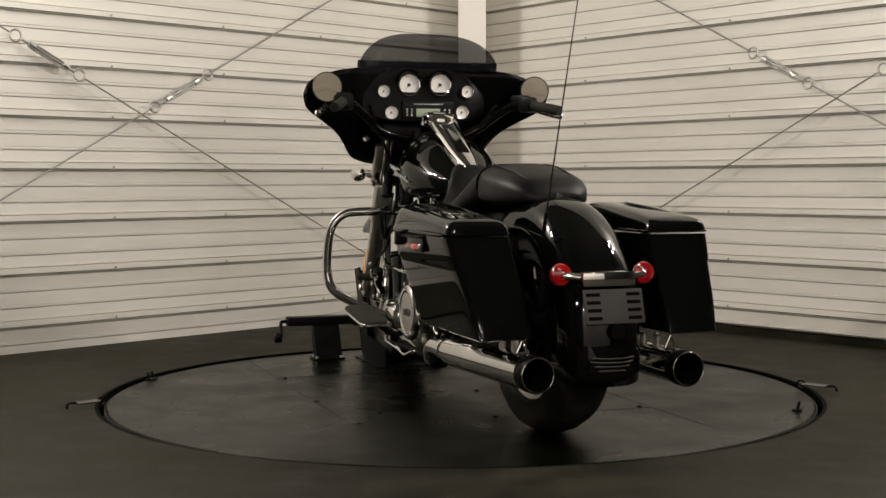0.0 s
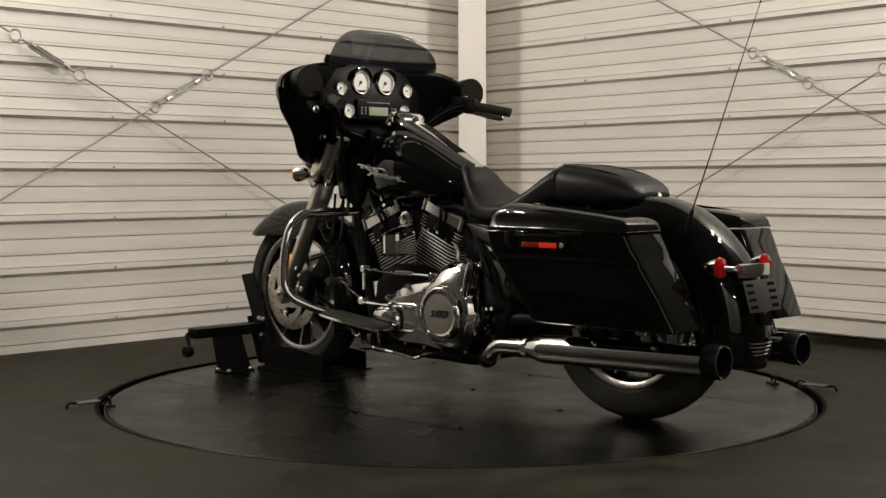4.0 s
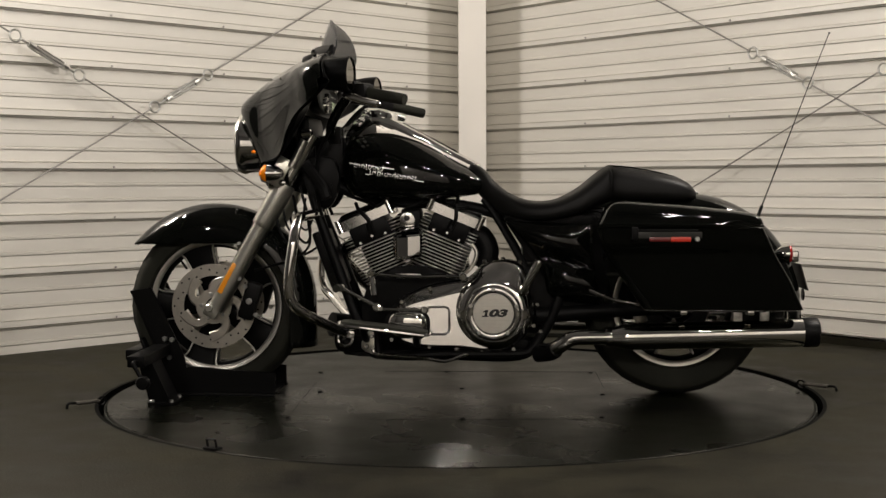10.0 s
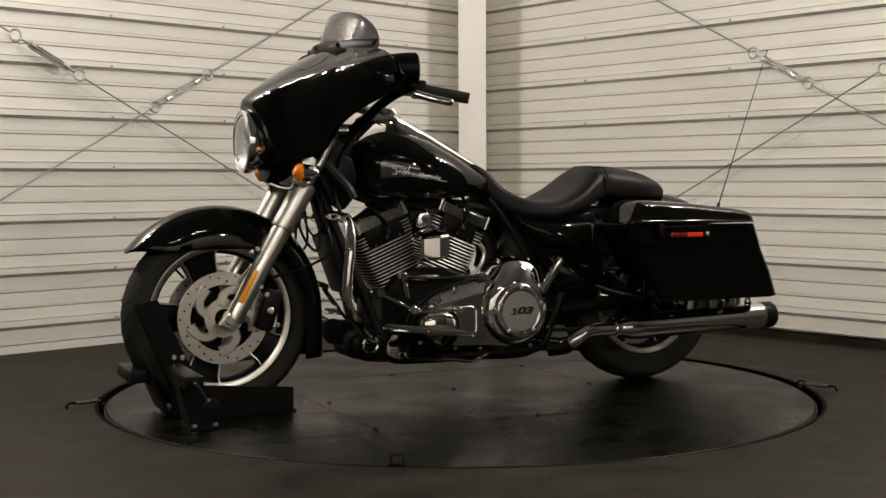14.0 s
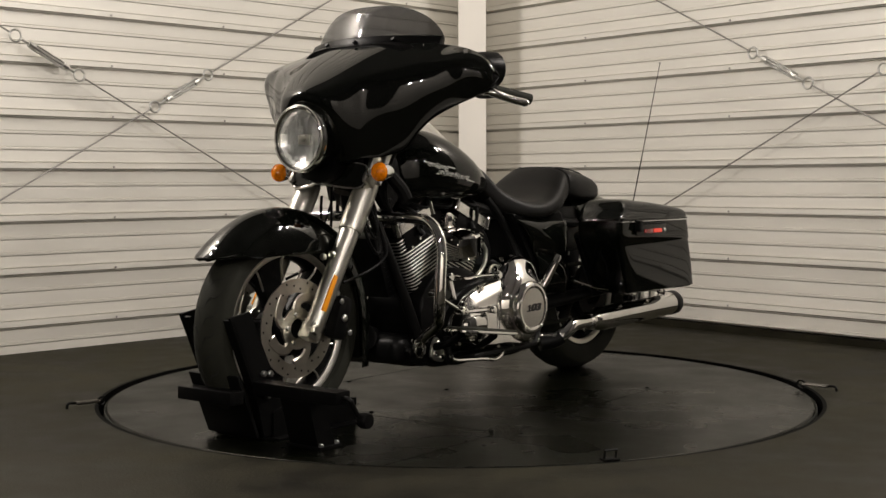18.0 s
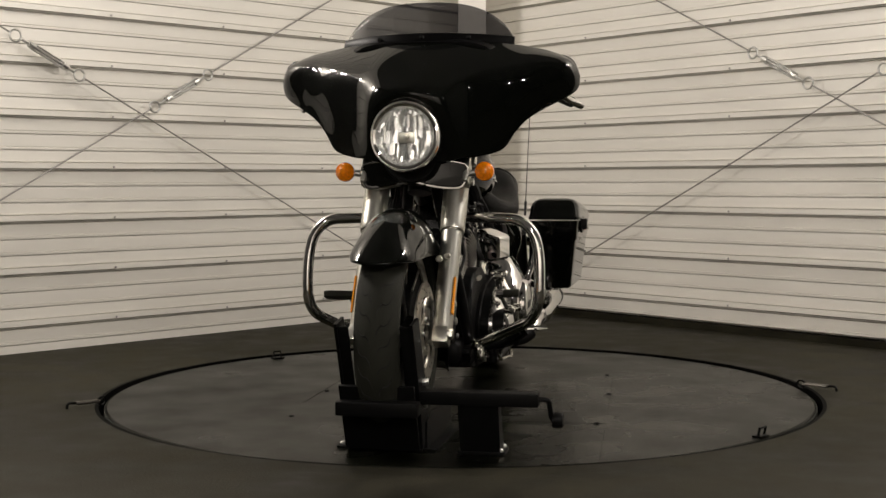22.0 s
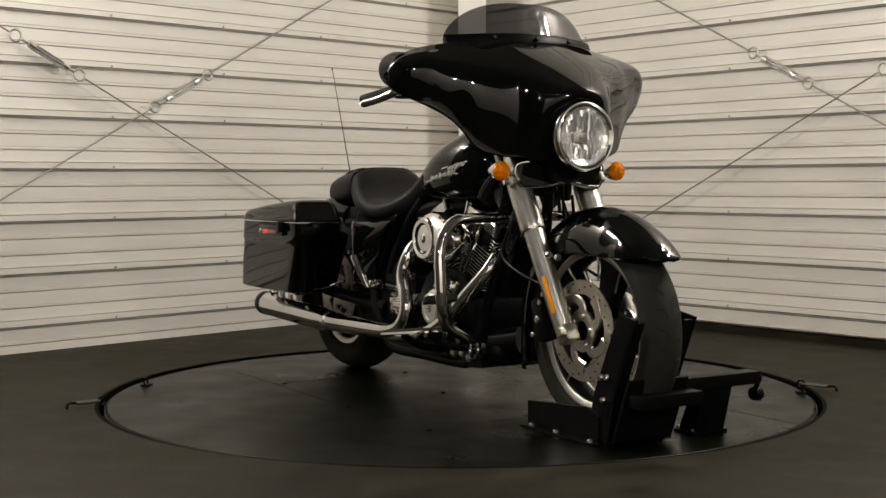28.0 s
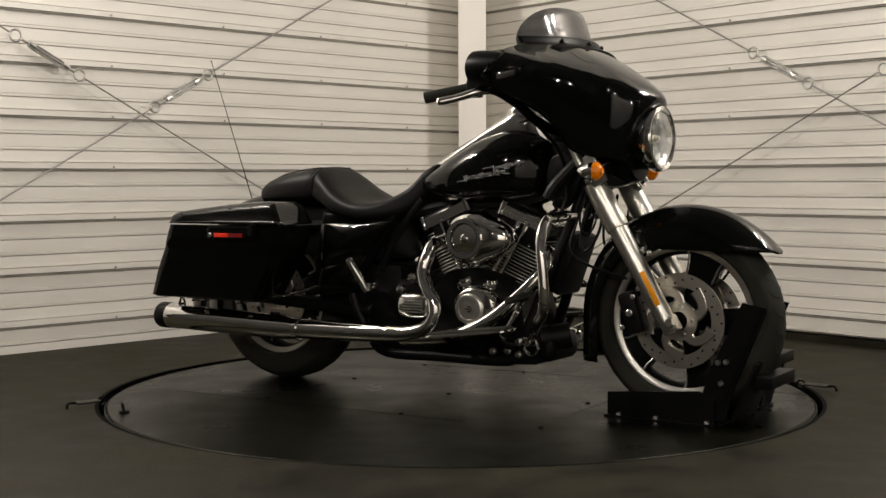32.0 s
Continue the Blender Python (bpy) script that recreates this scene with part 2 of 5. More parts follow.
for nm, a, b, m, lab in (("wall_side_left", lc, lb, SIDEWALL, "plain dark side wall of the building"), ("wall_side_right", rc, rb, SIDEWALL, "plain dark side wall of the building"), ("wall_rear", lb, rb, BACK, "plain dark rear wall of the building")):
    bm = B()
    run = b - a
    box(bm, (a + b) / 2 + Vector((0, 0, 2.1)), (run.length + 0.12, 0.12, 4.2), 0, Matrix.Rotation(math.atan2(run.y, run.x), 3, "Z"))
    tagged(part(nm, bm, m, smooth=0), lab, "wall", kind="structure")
# unseen pale panel in five strips, added as a bright reflection for the chrome
bm = B()
for k in range(5):
    box(bm, (1.75, -6.21, 0.245 + 0.48 * k), (6.2, 0.05, 0.474), 0.004)
tagged(part("rear_reflector", bm, PALE_PANEL, smooth=0), "wide pale unseen panel added on the rear wall for chrome to reflect", "door", kind="structure")
bm = B()
box(bm, (0, -2.0, 4.26), (19, 12, 0.1))
tagged(part("ceiling", bm, CEIL, smooth=0), "plain grey ceiling of the building", "ceiling", kind="structure")

# corner column: a hollow section of painted steel
bm = B()
box(bm, (0.0735, 2.730, 2.1), (0.1460, 0.44, 4.2), 0.006)
column = tagged(part("column", bm, COLUMN), "square cream painted steel column in the corner", "column", kind="structure")
bm = B()
box(bm, (0.0735, 2.60, FLOOR_Z + 0.008), (0.26, 0.26, 0.016), 0.003)
part("base_plate", bm, COLUMN, column)

# floor: one sheet with a round pit for the turntable
bm = B()
N = 160
inner, lip, apron, low, outer = [], [], [], [], []
for k in range(N):
    w = 2 * math.pi * k / N
    c, s_ = math.cos(w), math.sin(w)
    inner.append(bm.verts.new((1.186 * c, 1.186 * s_, 0.0050)))
    lip.append(bm.verts.new((1.1985 * c, 1.1985 * s_, 0.0052)))
    apron.append(bm.verts.new((1.27 * c, 1.27 * s_, FLOOR_Z)))
    low.append(bm.verts.new((1.186 * c, 1.186 * s_, -0.05)))
    q = 9.6 / max(abs(c), abs(s_))
    outer.append(bm.verts.new((q * c, q * s_, FLOOR_Z)))
mid = bm.verts.new((0, 0, -0.05))
for k in range(N):
    j = (k + 1) % N
    bm.faces.new((apron[k], outer[k], outer[j], apron[j])).material_index = 0
    bm.faces.new((inner[k], lip[k], lip[j], inner[j])).material_index = 1
    bm.faces.new((lip[k], apron[k], apron[j], lip[j])).material_index = 0
    bm.faces.new((inner[j], low[j], low[k], inner[k])).material_index = 1
    bm.faces.new((low[j], mid, low[k])).material_index = 1
tagged(part("floor", bm, FLOOR, smooth=0, mats=(DARK,)), "dark brown-black floor with a round pit and low raised rim", "floor", kind="structure")


# ---------------------------------------------------------------- turntable
turntable = new("turntable")
tagged(turntable, "round dark turntable let flush into the floor", "turntable")
bm = B()
turn(bm, (0, 0, 0), (0, 0, 1), [(0, 0), (TABLE_R - 0.004, 0), (TABLE_R, -0.004), (TABLE_R, -0.04), (0, -0.04)], 160)
part("deck", bm, DECK, turntable, smooth=30)
bm = B()
turn(bm, (0, 0, 0), (0, 0, 1), [(TABLE_R + 0.001, -0.038), (TABLE_R + 0.001, -0.006), (TABLE_R + 0.004, -0.004), (TABLE_R + 0.007, -0.006), (TABLE_R + 0.007, -0.038)], 160)
part("edge_strip", bm, RUBBER, turntable, "black rubber edge strip")
# seams of the deck sheets
for a, b, w in (((0.30, -0.46), (-0.49, -0.47), 0.0013), ((0.25, 0.52), (-0.49, 0.49), 0.0006), ((0.52, -0.20), (0.50, 0.53), 0.0006), ((-0.49, -0.47), (-0.495, -0.10), 0.0012), ((0.55, 0.53), (1.02, 0.545), 0.0006), ((-0.5, -0.47), (-0.85, -0.483), 0.0006)):
    bm = B()
    a, b = Vector((*a, 0.0002)), Vector((*b, 0.0002))
    run = b - a
    box(bm, (a + b) / 2, (run.length, w, 0.0010), 0, Matrix.Rotation(math.atan2(run.y, run.x), 3, "Z"))
    part("seam", bm, DARK, turntable, smooth=0)
for x, y in ((0.473, 0.02), (-0.006, -0.06), (0.54, -0.424), (0.066, -0.448), (-0.03, 0.503), (-0.47, -0.44), (-0.45, 0.47), (0.50, 0.50), (-0.48, 0.05)):
    bm = B()
    bolt(bm, (x, y, 0), (0, 0, 1), 0.008, 0.004)
    part("deck_screw", bm, SATIN, turntable)
for x, y in ((0.622, 0.965), (-0.69, -0.872)):
    bm = B()
    w = math.atan2(y, x) + math.pi / 2
    t = Vector((math.cos(w), math.sin(w), 0))
    c = Vector((x, y, 0.0))
    o = Vector((x, y, 0)).normalized() * 0.006 + Vector((0, 0, 0.028))
    tube(bm, [c - t * 0.016, c - t * 0.016 + o, c + t * 0.016 + o, c + t * 0.016, c - t * 0.016], 0.0038, 8, 0)
    ring = part("tie_down_ring", bm, SATIN, turntable, "small square steel tie-down loop")
    bm = B()
    box(bm, c + Vector((0, 0, 0.003)), (0.045, 0.03, 0.006), 0.001, Matrix.Rotation(w, 3, "Z"))
    part("ring_plate", bm, SATIN, ring)

# floor latches beside the pit
for a, b, side in (((-1.230, -0.362), (-1.142, -0.282), 1), ((1.262, -0.055), (1.166, 0.030), -1)):
    a, b = Vector((*a, FLOOR_Z)), Vector((*b, FLOOR_Z))
    d = (b - a).normalized()
    sd = Vector((-d.y, d.x, 0))
    latch = new("floor_latch")
    latch.location = a * U
    tagged(latch, "small steel turnbuckle latch lying on the floor", "latch")
    o = -a
    up = Vector((0, 0, 0.018))
    bm = B()
    for k in (-1, 1):
        tube(bm, [o + a + d * 0.030 + sd * 0.010 * k + up, o + b - d * 0.012 + sd * 0.010 * k + up], 0.0048, 8, 0)
    box(bm, o + a + d * 0.037 + up, (0.010, 0.024, 0.010), 0.002, Matrix.Rotation(math.atan2(d.y, d.x), 3, "Z"))
    part("buckle_body", bm, IRON, latch)
    bm = B()
    tube(bm, [o + a - up * 0.0 + Vector((0, 0, 0.004)), o + a + d * 0.006 + up * 1.1, o + a + d * 0.04 + up], 0.0045, 8, 4)
    part("hook", bm, SATIN, latch, "dark bent hook")
    bm = B()
    turn(bm, o + b + Vector((0, 0, 0.016)), sd, [(0.011, -0.004), (0.016, -0.004), (0.016, 0.004), (0.011, 0.004)], 16, ring=True)
    part("eye", bm, SATIN, latch)


# ---------------------------------------------------------------- wall bracing cables
def brace(p, d, n, off, run, buckle):
    (s0, z0), (s1, z1) = run
    at = lambda s: p + d * s + n * off + Vector((0, 0, z0 + (z1 - z0) * (s - s0) / (s1 - s0)))
    base = at(s0)
    ob = new("brace_cable")
    ob.location = base * U
    tagged(ob, "thin steel bracing cable with a turnbuckle across the wall", "cable", "wall bracing cables")
    b0, b1 = buckle
    bm = B()
    tube(bm, [at(s0) - base, at(b0) - base], 0.0036, 8, 0)
    part("cable", bm, CABLE, ob)
    bm = B()
    tube(bm, [at(b1) - base, at(s1) - base], 0.0036, 8, 0)
    part("cable", bm, CABLE, ob)
    e = (at(b1) - at(b0)).normalized()
    side = e.cross(n).normalized()
    L = (at(b1) - at(b0)).length
    c0 = at(b0) - base
    bm = B()
    for k in (-1, 1):
        tube(bm, [c0 + e * L * 0.28 + side * 0.011 * k, c0 + e * L * 0.74 + side * 0.011 * k], 0.0058, 8, 0)
    tube(bm, [c0 + e * L * 0.28, c0 + e * L * 0.74], 0.0075, 8, 0)
    for f in (0.28, 0.74):
        tube(bm, [c0 + e * (L * f - 0.014), c0 + e * (L * f + 0.014)], 0.0145, 10, 0)
    part("turnbuckle", bm, ZINC, ob, "galvanised turnbuckle body")
    for f, g in ((0.06, 0.30), (0.94, 0.70)):
        bm = B()
        torus(bm, c0 + e * L * f, n, 0.0245, 0.0048)
        tube(bm, [c0 + e * (L * f + math.copysign(0.027, g - f)), c0 + e * L * g], 0.0062, 8, 0)
        part("eye_bolt", bm, ZINC, ob, "plated eye bolt")


brace(LP, LD, LN, 0.034, ((-1.50, 2.120), (2.55, 0.059)), (0.06, 0.385))
brace(LP, LD, LN, 0.046, ((-0.95, 0.124), (2.70, 2.138)), (0.71, 1.035))
brace(RP, RD, RN, 0.034, ((-1.319, 0.247), (2.436, 2.218)), (0.350, 0.680))
brace(RP, RD, RN, 0.046, ((-1.624, 1.970), (2.182, 0.093)), (-0.304, 0.020))


# ---------------------------------------------------------------- motorcycle
# x points forward, y to the machine's left, z up
bike = new("motorcycle")
tagged(bike, "black touring motorcycle with chrome engine and hard panniers", "motorcycle")
FA, RA = Vector((0.828, 0, 0.296)), Vector((-0.722, 0, 0.303))
YA = (0, 1, 0)


def wheel(name, c, r_tyre, half, r_rim, rim_half, spokes, phase):
    bm = B()
    for k in (-1, 1):
        turn(bm, c, YA, [(r_rim - 0.015, k * (rim_half - 0.007)), (r_rim - 0.004, k * rim_half), (r_rim + 0.003, k * rim_half), (r_rim + 0.003, k * (rim_half - 0.008)), (r_rim - 0.015, k * (rim_half - 0.013))], 64, ring=True)
    rim = part(name, bm, BRUSH, bike, "machined alloy wheel rim")
    bm = B()
    turn(bm, c, YA, [(r_rim - 0.004, -rim_half + 0.004), (r_rim - 0.022, -rim_half * 0.5), (r_rim - 0.026, 0), (r_rim - 0.022, rim_half * 0.5), (r_rim - 0.004, rim_half - 0.004)], 64)
    turn(bm, c, YA, [(0.0, -0.058), (0.045, -0.055), (0.05, -0.03), (0.05, 0.03), (0.045, 0.055), (0.0, 0.058)], 32)
    part("hub", bm, POWDER, rim, "black wheel hub and barrel")
    for i in range(spokes):
        w = radians(phase + 360 / spokes * i)
        d, t = Vector((math.cos(w), 0, math.sin(w))), Vector((-math.sin(w), 0, math.cos(w)))
        bm = B()
        rings = []
        for rad, hw, hy in ((0.035, 0.026, 0.026), (0.09, 0.034, 0.022), (0.14, 0.043, 0.022), (0.17, 0.047, 0.026), (0.19, 0.052, 0.028), (r_rim - 0.010, 0.064, 0.03)):
            rings.append([c + d * rad + t * a + Vector((0, b, 0)) for a, b in superellipse(0, 0, hw, hy, 5, 16)])
        loft(bm, rings)
        sp = part("spoke", bm, POWDER, rim)
        for k in (-1, 1):
            for q in (-1, 1):
                bm = B()
                tube(bm, [c + d * 0.130 + t * 0.042 * q + Vector((0, 0.0215 * k, 0)), c + d * 0.150 + t * 0.0445 * q + Vector((0, 0.0230 * k, 0)), c + d * 0.175 + t * 0.048 * q + Vector((0, 0.0260 * k, 0)), c + d * 0.190 + t * 0.052 * q + Vector((0, 0.0280 * k, 0)), c + d * (r_rim - 0.014) + t * 0.064 * q + Vector((0, 0.031 * k, 0))], 0.0032, 6, 3)
                part("spoke_edge", bm, BRUSH, sp, "bright machined spoke edge")
    bm = B()
    prof = [(r_rim + 0.002, -rim_half + 0.006), (r_rim + 0.012, -half * 0.93), ((r_tyre + r_rim) / 2, -half), (r_tyre - 0.030, -half * 0.97)]
    for k in range(-8, 9):
        f = k / 8
        prof.append((r_tyre - 0.026 * abs(f) ** 2.2, half * 0.94 * f))
    prof += [(r_tyre - 0.030, half * 0.97), ((r_tyre + r_rim) / 2, half), (r_rim + 0.012, half * 0.93), (r_rim + 0.002, rim_half - 0.006)]
    turn(bm, c, YA, prof, 96)
    part("tyre", bm, RUBBER, rim, "worn black rubber tyre")
    # tread cuts
    bm = B()
    n = 34
    for i in range(n):
        for q in (-1, 1):
            w0 = 2 * math.pi * (i + 0.25 * q) / n
            pts = []
            for j in range(6):
                f = j / 5
                y = q * half * (0.05 + 0.72 * f)
                rr = r_tyre - 0.026 * abs(y / (half * 0.94)) ** 2.2 - 0.0008
                w = w0 + 0.26 * f + 0.05 * math.sin(f * 6)
                pts.append(c + Vector((rr * math.cos(w), y, rr * math.sin(w))))
            tube(bm, pts, [0.0010, 0.0022, 0.0026, 0.0026, 0.0022, 0.0010], 4, 1)
    tagged(part("tread_groove", bm, GROOVE, rim), kind="stuff")
    return rim


front_wheel = wheel("front_wheel", FA, 0.298, 0.060, 0.222, 0.044, 5, 71)
rear_wheel = wheel("rear_wheel", RA, 0.3045, 0.079, 0.205, 0.062, 5, 18)
bm = B()
tube(bm, [FA + Vector((0.128, 0.0, 0.148)), FA + Vector((0.106, 0.012, 0.122))], 0.004, 8, 0)
part("valve_stem", bm, SATIN, front_wheel)


def brake_disc(c, r, wheel_ob):
    bm = B()
    turn(bm, c, YA, [(r - 0.040, -0.0022), (r, -0.0022), (r, 0.0022), (r - 0.040, 0.0022)], 64, ring=True)
    part("brake_disc", bm, DISC, wheel_ob, "drilled floating steel brake disc")
    bm = B()
    turn(bm, c, YA, [(0.028, -0.0035), (0.060, -0.0035), (0.060, 0.0035), (0.028, 0.0035)], 40, ring=True)
    for i in range(5):
        w = 2 * math.pi * i / 5 + 0.3
        pts = []
        for j in range(6):
            f = j / 5
            rad = 0.052 + (r - 0.036 - 0.052) * f
            a = w + 0.75 * f - 0.25 * math.sin(f * math.pi)
            pts.append(c + Vector((rad * math.cos(a), 0, rad * math.sin(a))))
        tube(bm, pts, [0.020, 0.017, 0.015, 0.015, 0.017, 0.020], 8, 2)
    for v in bm.verts:
        v.co.y = c.y + max(-0.004, min(0.004, v.co.y - c.y))
    part("disc_carrier", bm, DISC, wheel_ob, "wavy five-armed steel carrier")
    bm = B()
    for i in range(30):
        w = 2 * math.pi * i / 30
        rad = r - (0.009 if i % 3 == 0 else 0.019 if i % 3 == 1 else 0.029)
        p = c + Vector((rad * math.cos(w), -0.0027, rad * math.sin(w)))
        turn(bm, p, YA, [(0, 0), (0.0034, 0), (0.0034, 0.0054), (0, 0.0054)], 8)
    for i in range(5):
        w = 2 * math.pi * i / 5 + 0.1
        for q in (-1, 1):
            bolt(bm, c + Vector((0.042 * math.cos(w), 0.0035 * q, 0.042 * math.sin(w))), (0, q, 0), 0.0065, 0.005, 1)
    tagged(part("disc_holes", bm, DARK, wheel_ob, mats=(ZINC,)), kind="stuff")


for q in (-1, 1):
    brake_disc(FA + Vector((0, 0.073 * q, 0)), 0.143, front_wheel)
brake_disc(RA + Vector((0, -0.082, 0)), 0.14, rear_wheel)
bm = B()
turn(bm, RA + Vector((0, 0.090, 0)), YA, [(0.06, -0.012), (0.105, -0.012), (0.105, 0.012), (0.06, 0.012)], 48, ring=True)
part("drive_pulley", bm, SATIN, rear_wheel)

# fork
FD = Vector((-0.316, 0, 0.551)).normalized()
for q in (-1, 1):
    foot = Vector((0.806, 0.118 * q, 0.300))
    bm = B()
    tube(bm, [foot - FD * 0.008, foot + FD * 0.02, foot + FD * 0.30, foot + FD * 0.325], [0.026, 0.0285, 0.0300, 0.0300], 20, 3)
    leg = part("fork_leg", bm, DULL, bike, "satin silver fork slider")
    bm = B()
    box(bm, foot + Vector((0.014, 0, -0.012)), (0.050, 0.046, 0.050), 0.008, Matrix.Rotation(radians(-30), 3, "Y"))
    turn(bm, FA + Vector((0, 0.118 * q, 0)), (0, q, 0), [(0, 0.020), (0.015, 0.020), (0.015, 0.032), (0.012, 0.035), (0, 0.035)], 6)
    part("axle_clamp", bm, DULL, leg)
    bm = B()
    tube(bm, [foot + FD * 0.31, foot + FD * 0.325, foot + FD * 0.44, foot + FD * 0.47], [0.0345, 0.036, 0.0365, 0.0345], 24, 3)
    part("fork_cover", bm, DULL, leg, "brushed nickel fork cover")
    bm = B()
    tube(bm, [foot + FD * 0.46, foot + FD * 0.66], 0.027, 20, 0)
    part("fork_tube", bm, CHROME, leg, "chrome upper fork tube")
    a, b = Vector((0.748, 0.126 * q, 0.438)), Vector((0.796, 0.126 * q, 0.352))
    bm = B()
    d = (a - b).normalized()
    box(bm, (a + b) / 2 + Vector((-0.008, 0.0178 * q, 0)), (0.021, 0.005, 0.112), 0.002, Matrix.Rotation(math.atan2(d.x, d.z), 3, "Y"))
    part("side_reflector", bm, REFLA, leg, "long amber reflector strip")
    bm = B()
    box(bm, (0.695, 0.110 * q, 0.318), (0.056, 0.048, 0.130), 0.016, Matrix.Rotation(radians(-18), 3, "Y"))
    cal = part("brake_caliper", bm, SATIN, leg, "black brake caliper with silver pins")
    for dx, dz in ((0.0, 0.0), (0.012, 0.05), (-0.022, -0.045), (0.03, 0.075)):
        bolts("caliper_pin", [(0.695 + dx, 0.134 * q, 0.318 + dz)], (0, q, 0), ZINC, cal, 0.011 if dz == 0 else 0.008, 0.006)
    bolts("fender_bolt", [foot + FD * 0.205 + Vector((0.035, -0.02 * q, 0.02)), foot + FD * 0.205 + Vector((0.02, 0.0, 0.028))], (1, 0, 0), DULL, leg, 0.0105, 0.012)

# front mudguard
bm = B()
rings = []
for i in range(41):
    a = radians(36 + (180 - 36) * min(1, i / 34) ** 1.35)
    hang = Vector((0, 0, -0.141 * max(0, i - 34) / 6))
    d = Vector((math.cos(a), 0, math.sin(a)))
    R = 0.345 + 0.008 * max(0, math.cos(a)) - 0.028 * max(0, -math.cos(a) - 0.75)
    if a < radians(112):
        r_in = 0.212 / math.sin(a)
    else:
        r_in = min(0.262, 0.229 + 0.0016 * (math.degrees(a) - 112))
    r_in = min(r_in, R - 0.004)
    tip = min(1.0, (math.degrees(a) - 36) / 17)
    hw = 0.014 + 0.074 * math.sqrt(1 - (1 - tip) ** 2)
    crown = 0.045 + 0.065 * tip
    crown = min(crown, R - r_in)
    half_ring = [(hw * 0.99, r_in)]
    side = R - crown
    for k in range(1, 4):
        half_ring.append((hw, r_in + (side - r_in) * k / 3))
    for k in range(1, 8):
        w = math.pi / 2 * k / 8
        half_ring.append((hw * math.cos(w) ** 0.95, side + crown * math.sin(w)))
    ring = [(y, r) for y, r in half_ring] + [(0, R)] + [(-y, r) for y, r in reversed(half_ring)]
    rings.append([FA + hang + d * r + Vector((0, y, 0)) for y, r in ring])
loft(bm, rings, closed=False)
fender = part("front_mudguard", bm, PAINT, bike, "deep glossy black front mudguard", smooth=50)
sol = fender.modifiers.new("thick", "SOLIDIFY")
sol.thickness, sol.offset = 0.004, 0

# rear mudguard
bm = B()
rings = []
for i in range(31):
    a = radians(70 + (196 - 70) * i / 30)
    d = Vector((math.cos(a), 0, math.sin(a)))
    f = math.degrees(a)
    R = 0.366 + 0.058 * max(0, (f - 95) / 100) ** 0.8
    side = R - 0.06
    hw = 0.102
    half_ring = [(hw, 0.27), (hw, side * 0.5 + 0.135), (hw, side)]
    for k in range(1, 7):
        w = math.pi / 2 * k / 7
        half_ring.append((hw * math.cos(w) ** 0.8, side + 0.06 * math.sin(w)))
    ring = half_ring + [(0, R)] + [(-y, r) for y, r in reversed(half_ring)]
    rings.append([RA + d * r + Vector((0, y, 0)) for y, r in ring])
loft(bm, rings, closed=False)
rear_guard = part("rear_mudguard", bm, PAINT, bike, "glossy black rear mudguard", smooth=50)
sol = rear_guard.modifiers.new("thick", "SOLIDIFY")
sol.thickness, sol.offset = 0.004, 0
bm = B()
box(bm, (-1.118, 0, 0.276), (0.036, 0.135, 0.12), 0.014, Matrix.Rotation(radians(6), 3, "Y"))
tail_piece = part("mudguard_tip", bm, PAINT, bike, "black lower mudguard tip with ribs")
for k in range(4):
    bm = B()
    tube(bm, [(-1.128 - 0.004 * k, -0.058, 0.231 + 0.011 * k), (-1.140 - 0.004 * k, -0.03, 0.229 + 0.011 * k), (-1.140 - 0.004 * k, 0.03, 0.229 + 0.011 * k), (-1.128 - 0.004 * k, 0.058, 0.231 + 0.011 * k)], 0.0026, 6, 4)
    part("trim_rib", bm, CHROME, tail_piece, "thin bright rib")

# tail lights and plate holder
bm = B()
tube(bm, [(-1.085, 0.115, 0.472), (-1.098, 0.06, 0.466), (-1.102, 0, 0.464), (-1.098, -0.06, 0.466), (-1.085, -0.115, 0.472)], 0.010, 12, 4)
box(bm, (-1.112, 0, 0.463), (0.024, 0.150, 0.040), 0.008)
part("signal_bar", bm, CHROME, bike, "chrome rear signal bar")
for q in (-1, 1):
    bm = B()
    turn(bm, (-1.060, 0.118 * q, 0.474), (-1, 0, 0), [(0, -0.030), (0.012, -0.026), (0.024, -0.006), (0.0285, 0.012), (0.0300, 0.019), (0.0268, 0.021), (0.0265, 0.016), (0, 0.016)], 24)
    sg = part("rear_signal", bm, CHROME, bike, "chrome bullet rear signal")
    bm = B()
    turn(bm, (-1.076, 0.118 * q, 0.474), (-1, 0, 0), [(0.0292, 0), (0.0294, 0.006), (0.0270, 0.011), (0.0225, 0.0135), (0.0210, 0.0125), (0.013, 0.0165), (0.0115, 0.0150), (0, 0.0180)], 24)
    part("lens", bm, RED, sg, "round red lens")
PL, PC = Matrix.Rotation(radians(16), 3, "Y"), Vector((-1.140, -0.004, 0.394))
bm = B()
box(bm, PC, (0.004, 0.166, 0.090), 0.0015, PL)
holder = part("plate_holder", bm, PLATE, bike, "empty dark grey plate holder with slots")
for q in (-1, 1):
    for k in range(4):
        bm = B()
        box(bm, PC + PL @ Vector((-0.0022, 0.056 * q, 0.031 - 0.0205 * k)), (0.0012, 0.038, 0.009), 0.0, PL)
        part("slot", bm, DARK, holder, smooth=0)
bm = B()
turn(bm, (-1.153, -0.01, 0.330), (-1, 0, 0), [(0, 0), (0.020, 0), (0.020, 0.004), (0, 0.004)], 20)
part("holder_tab", bm, POWDER, holder)

# fuel tank
bm = B()
rings = []
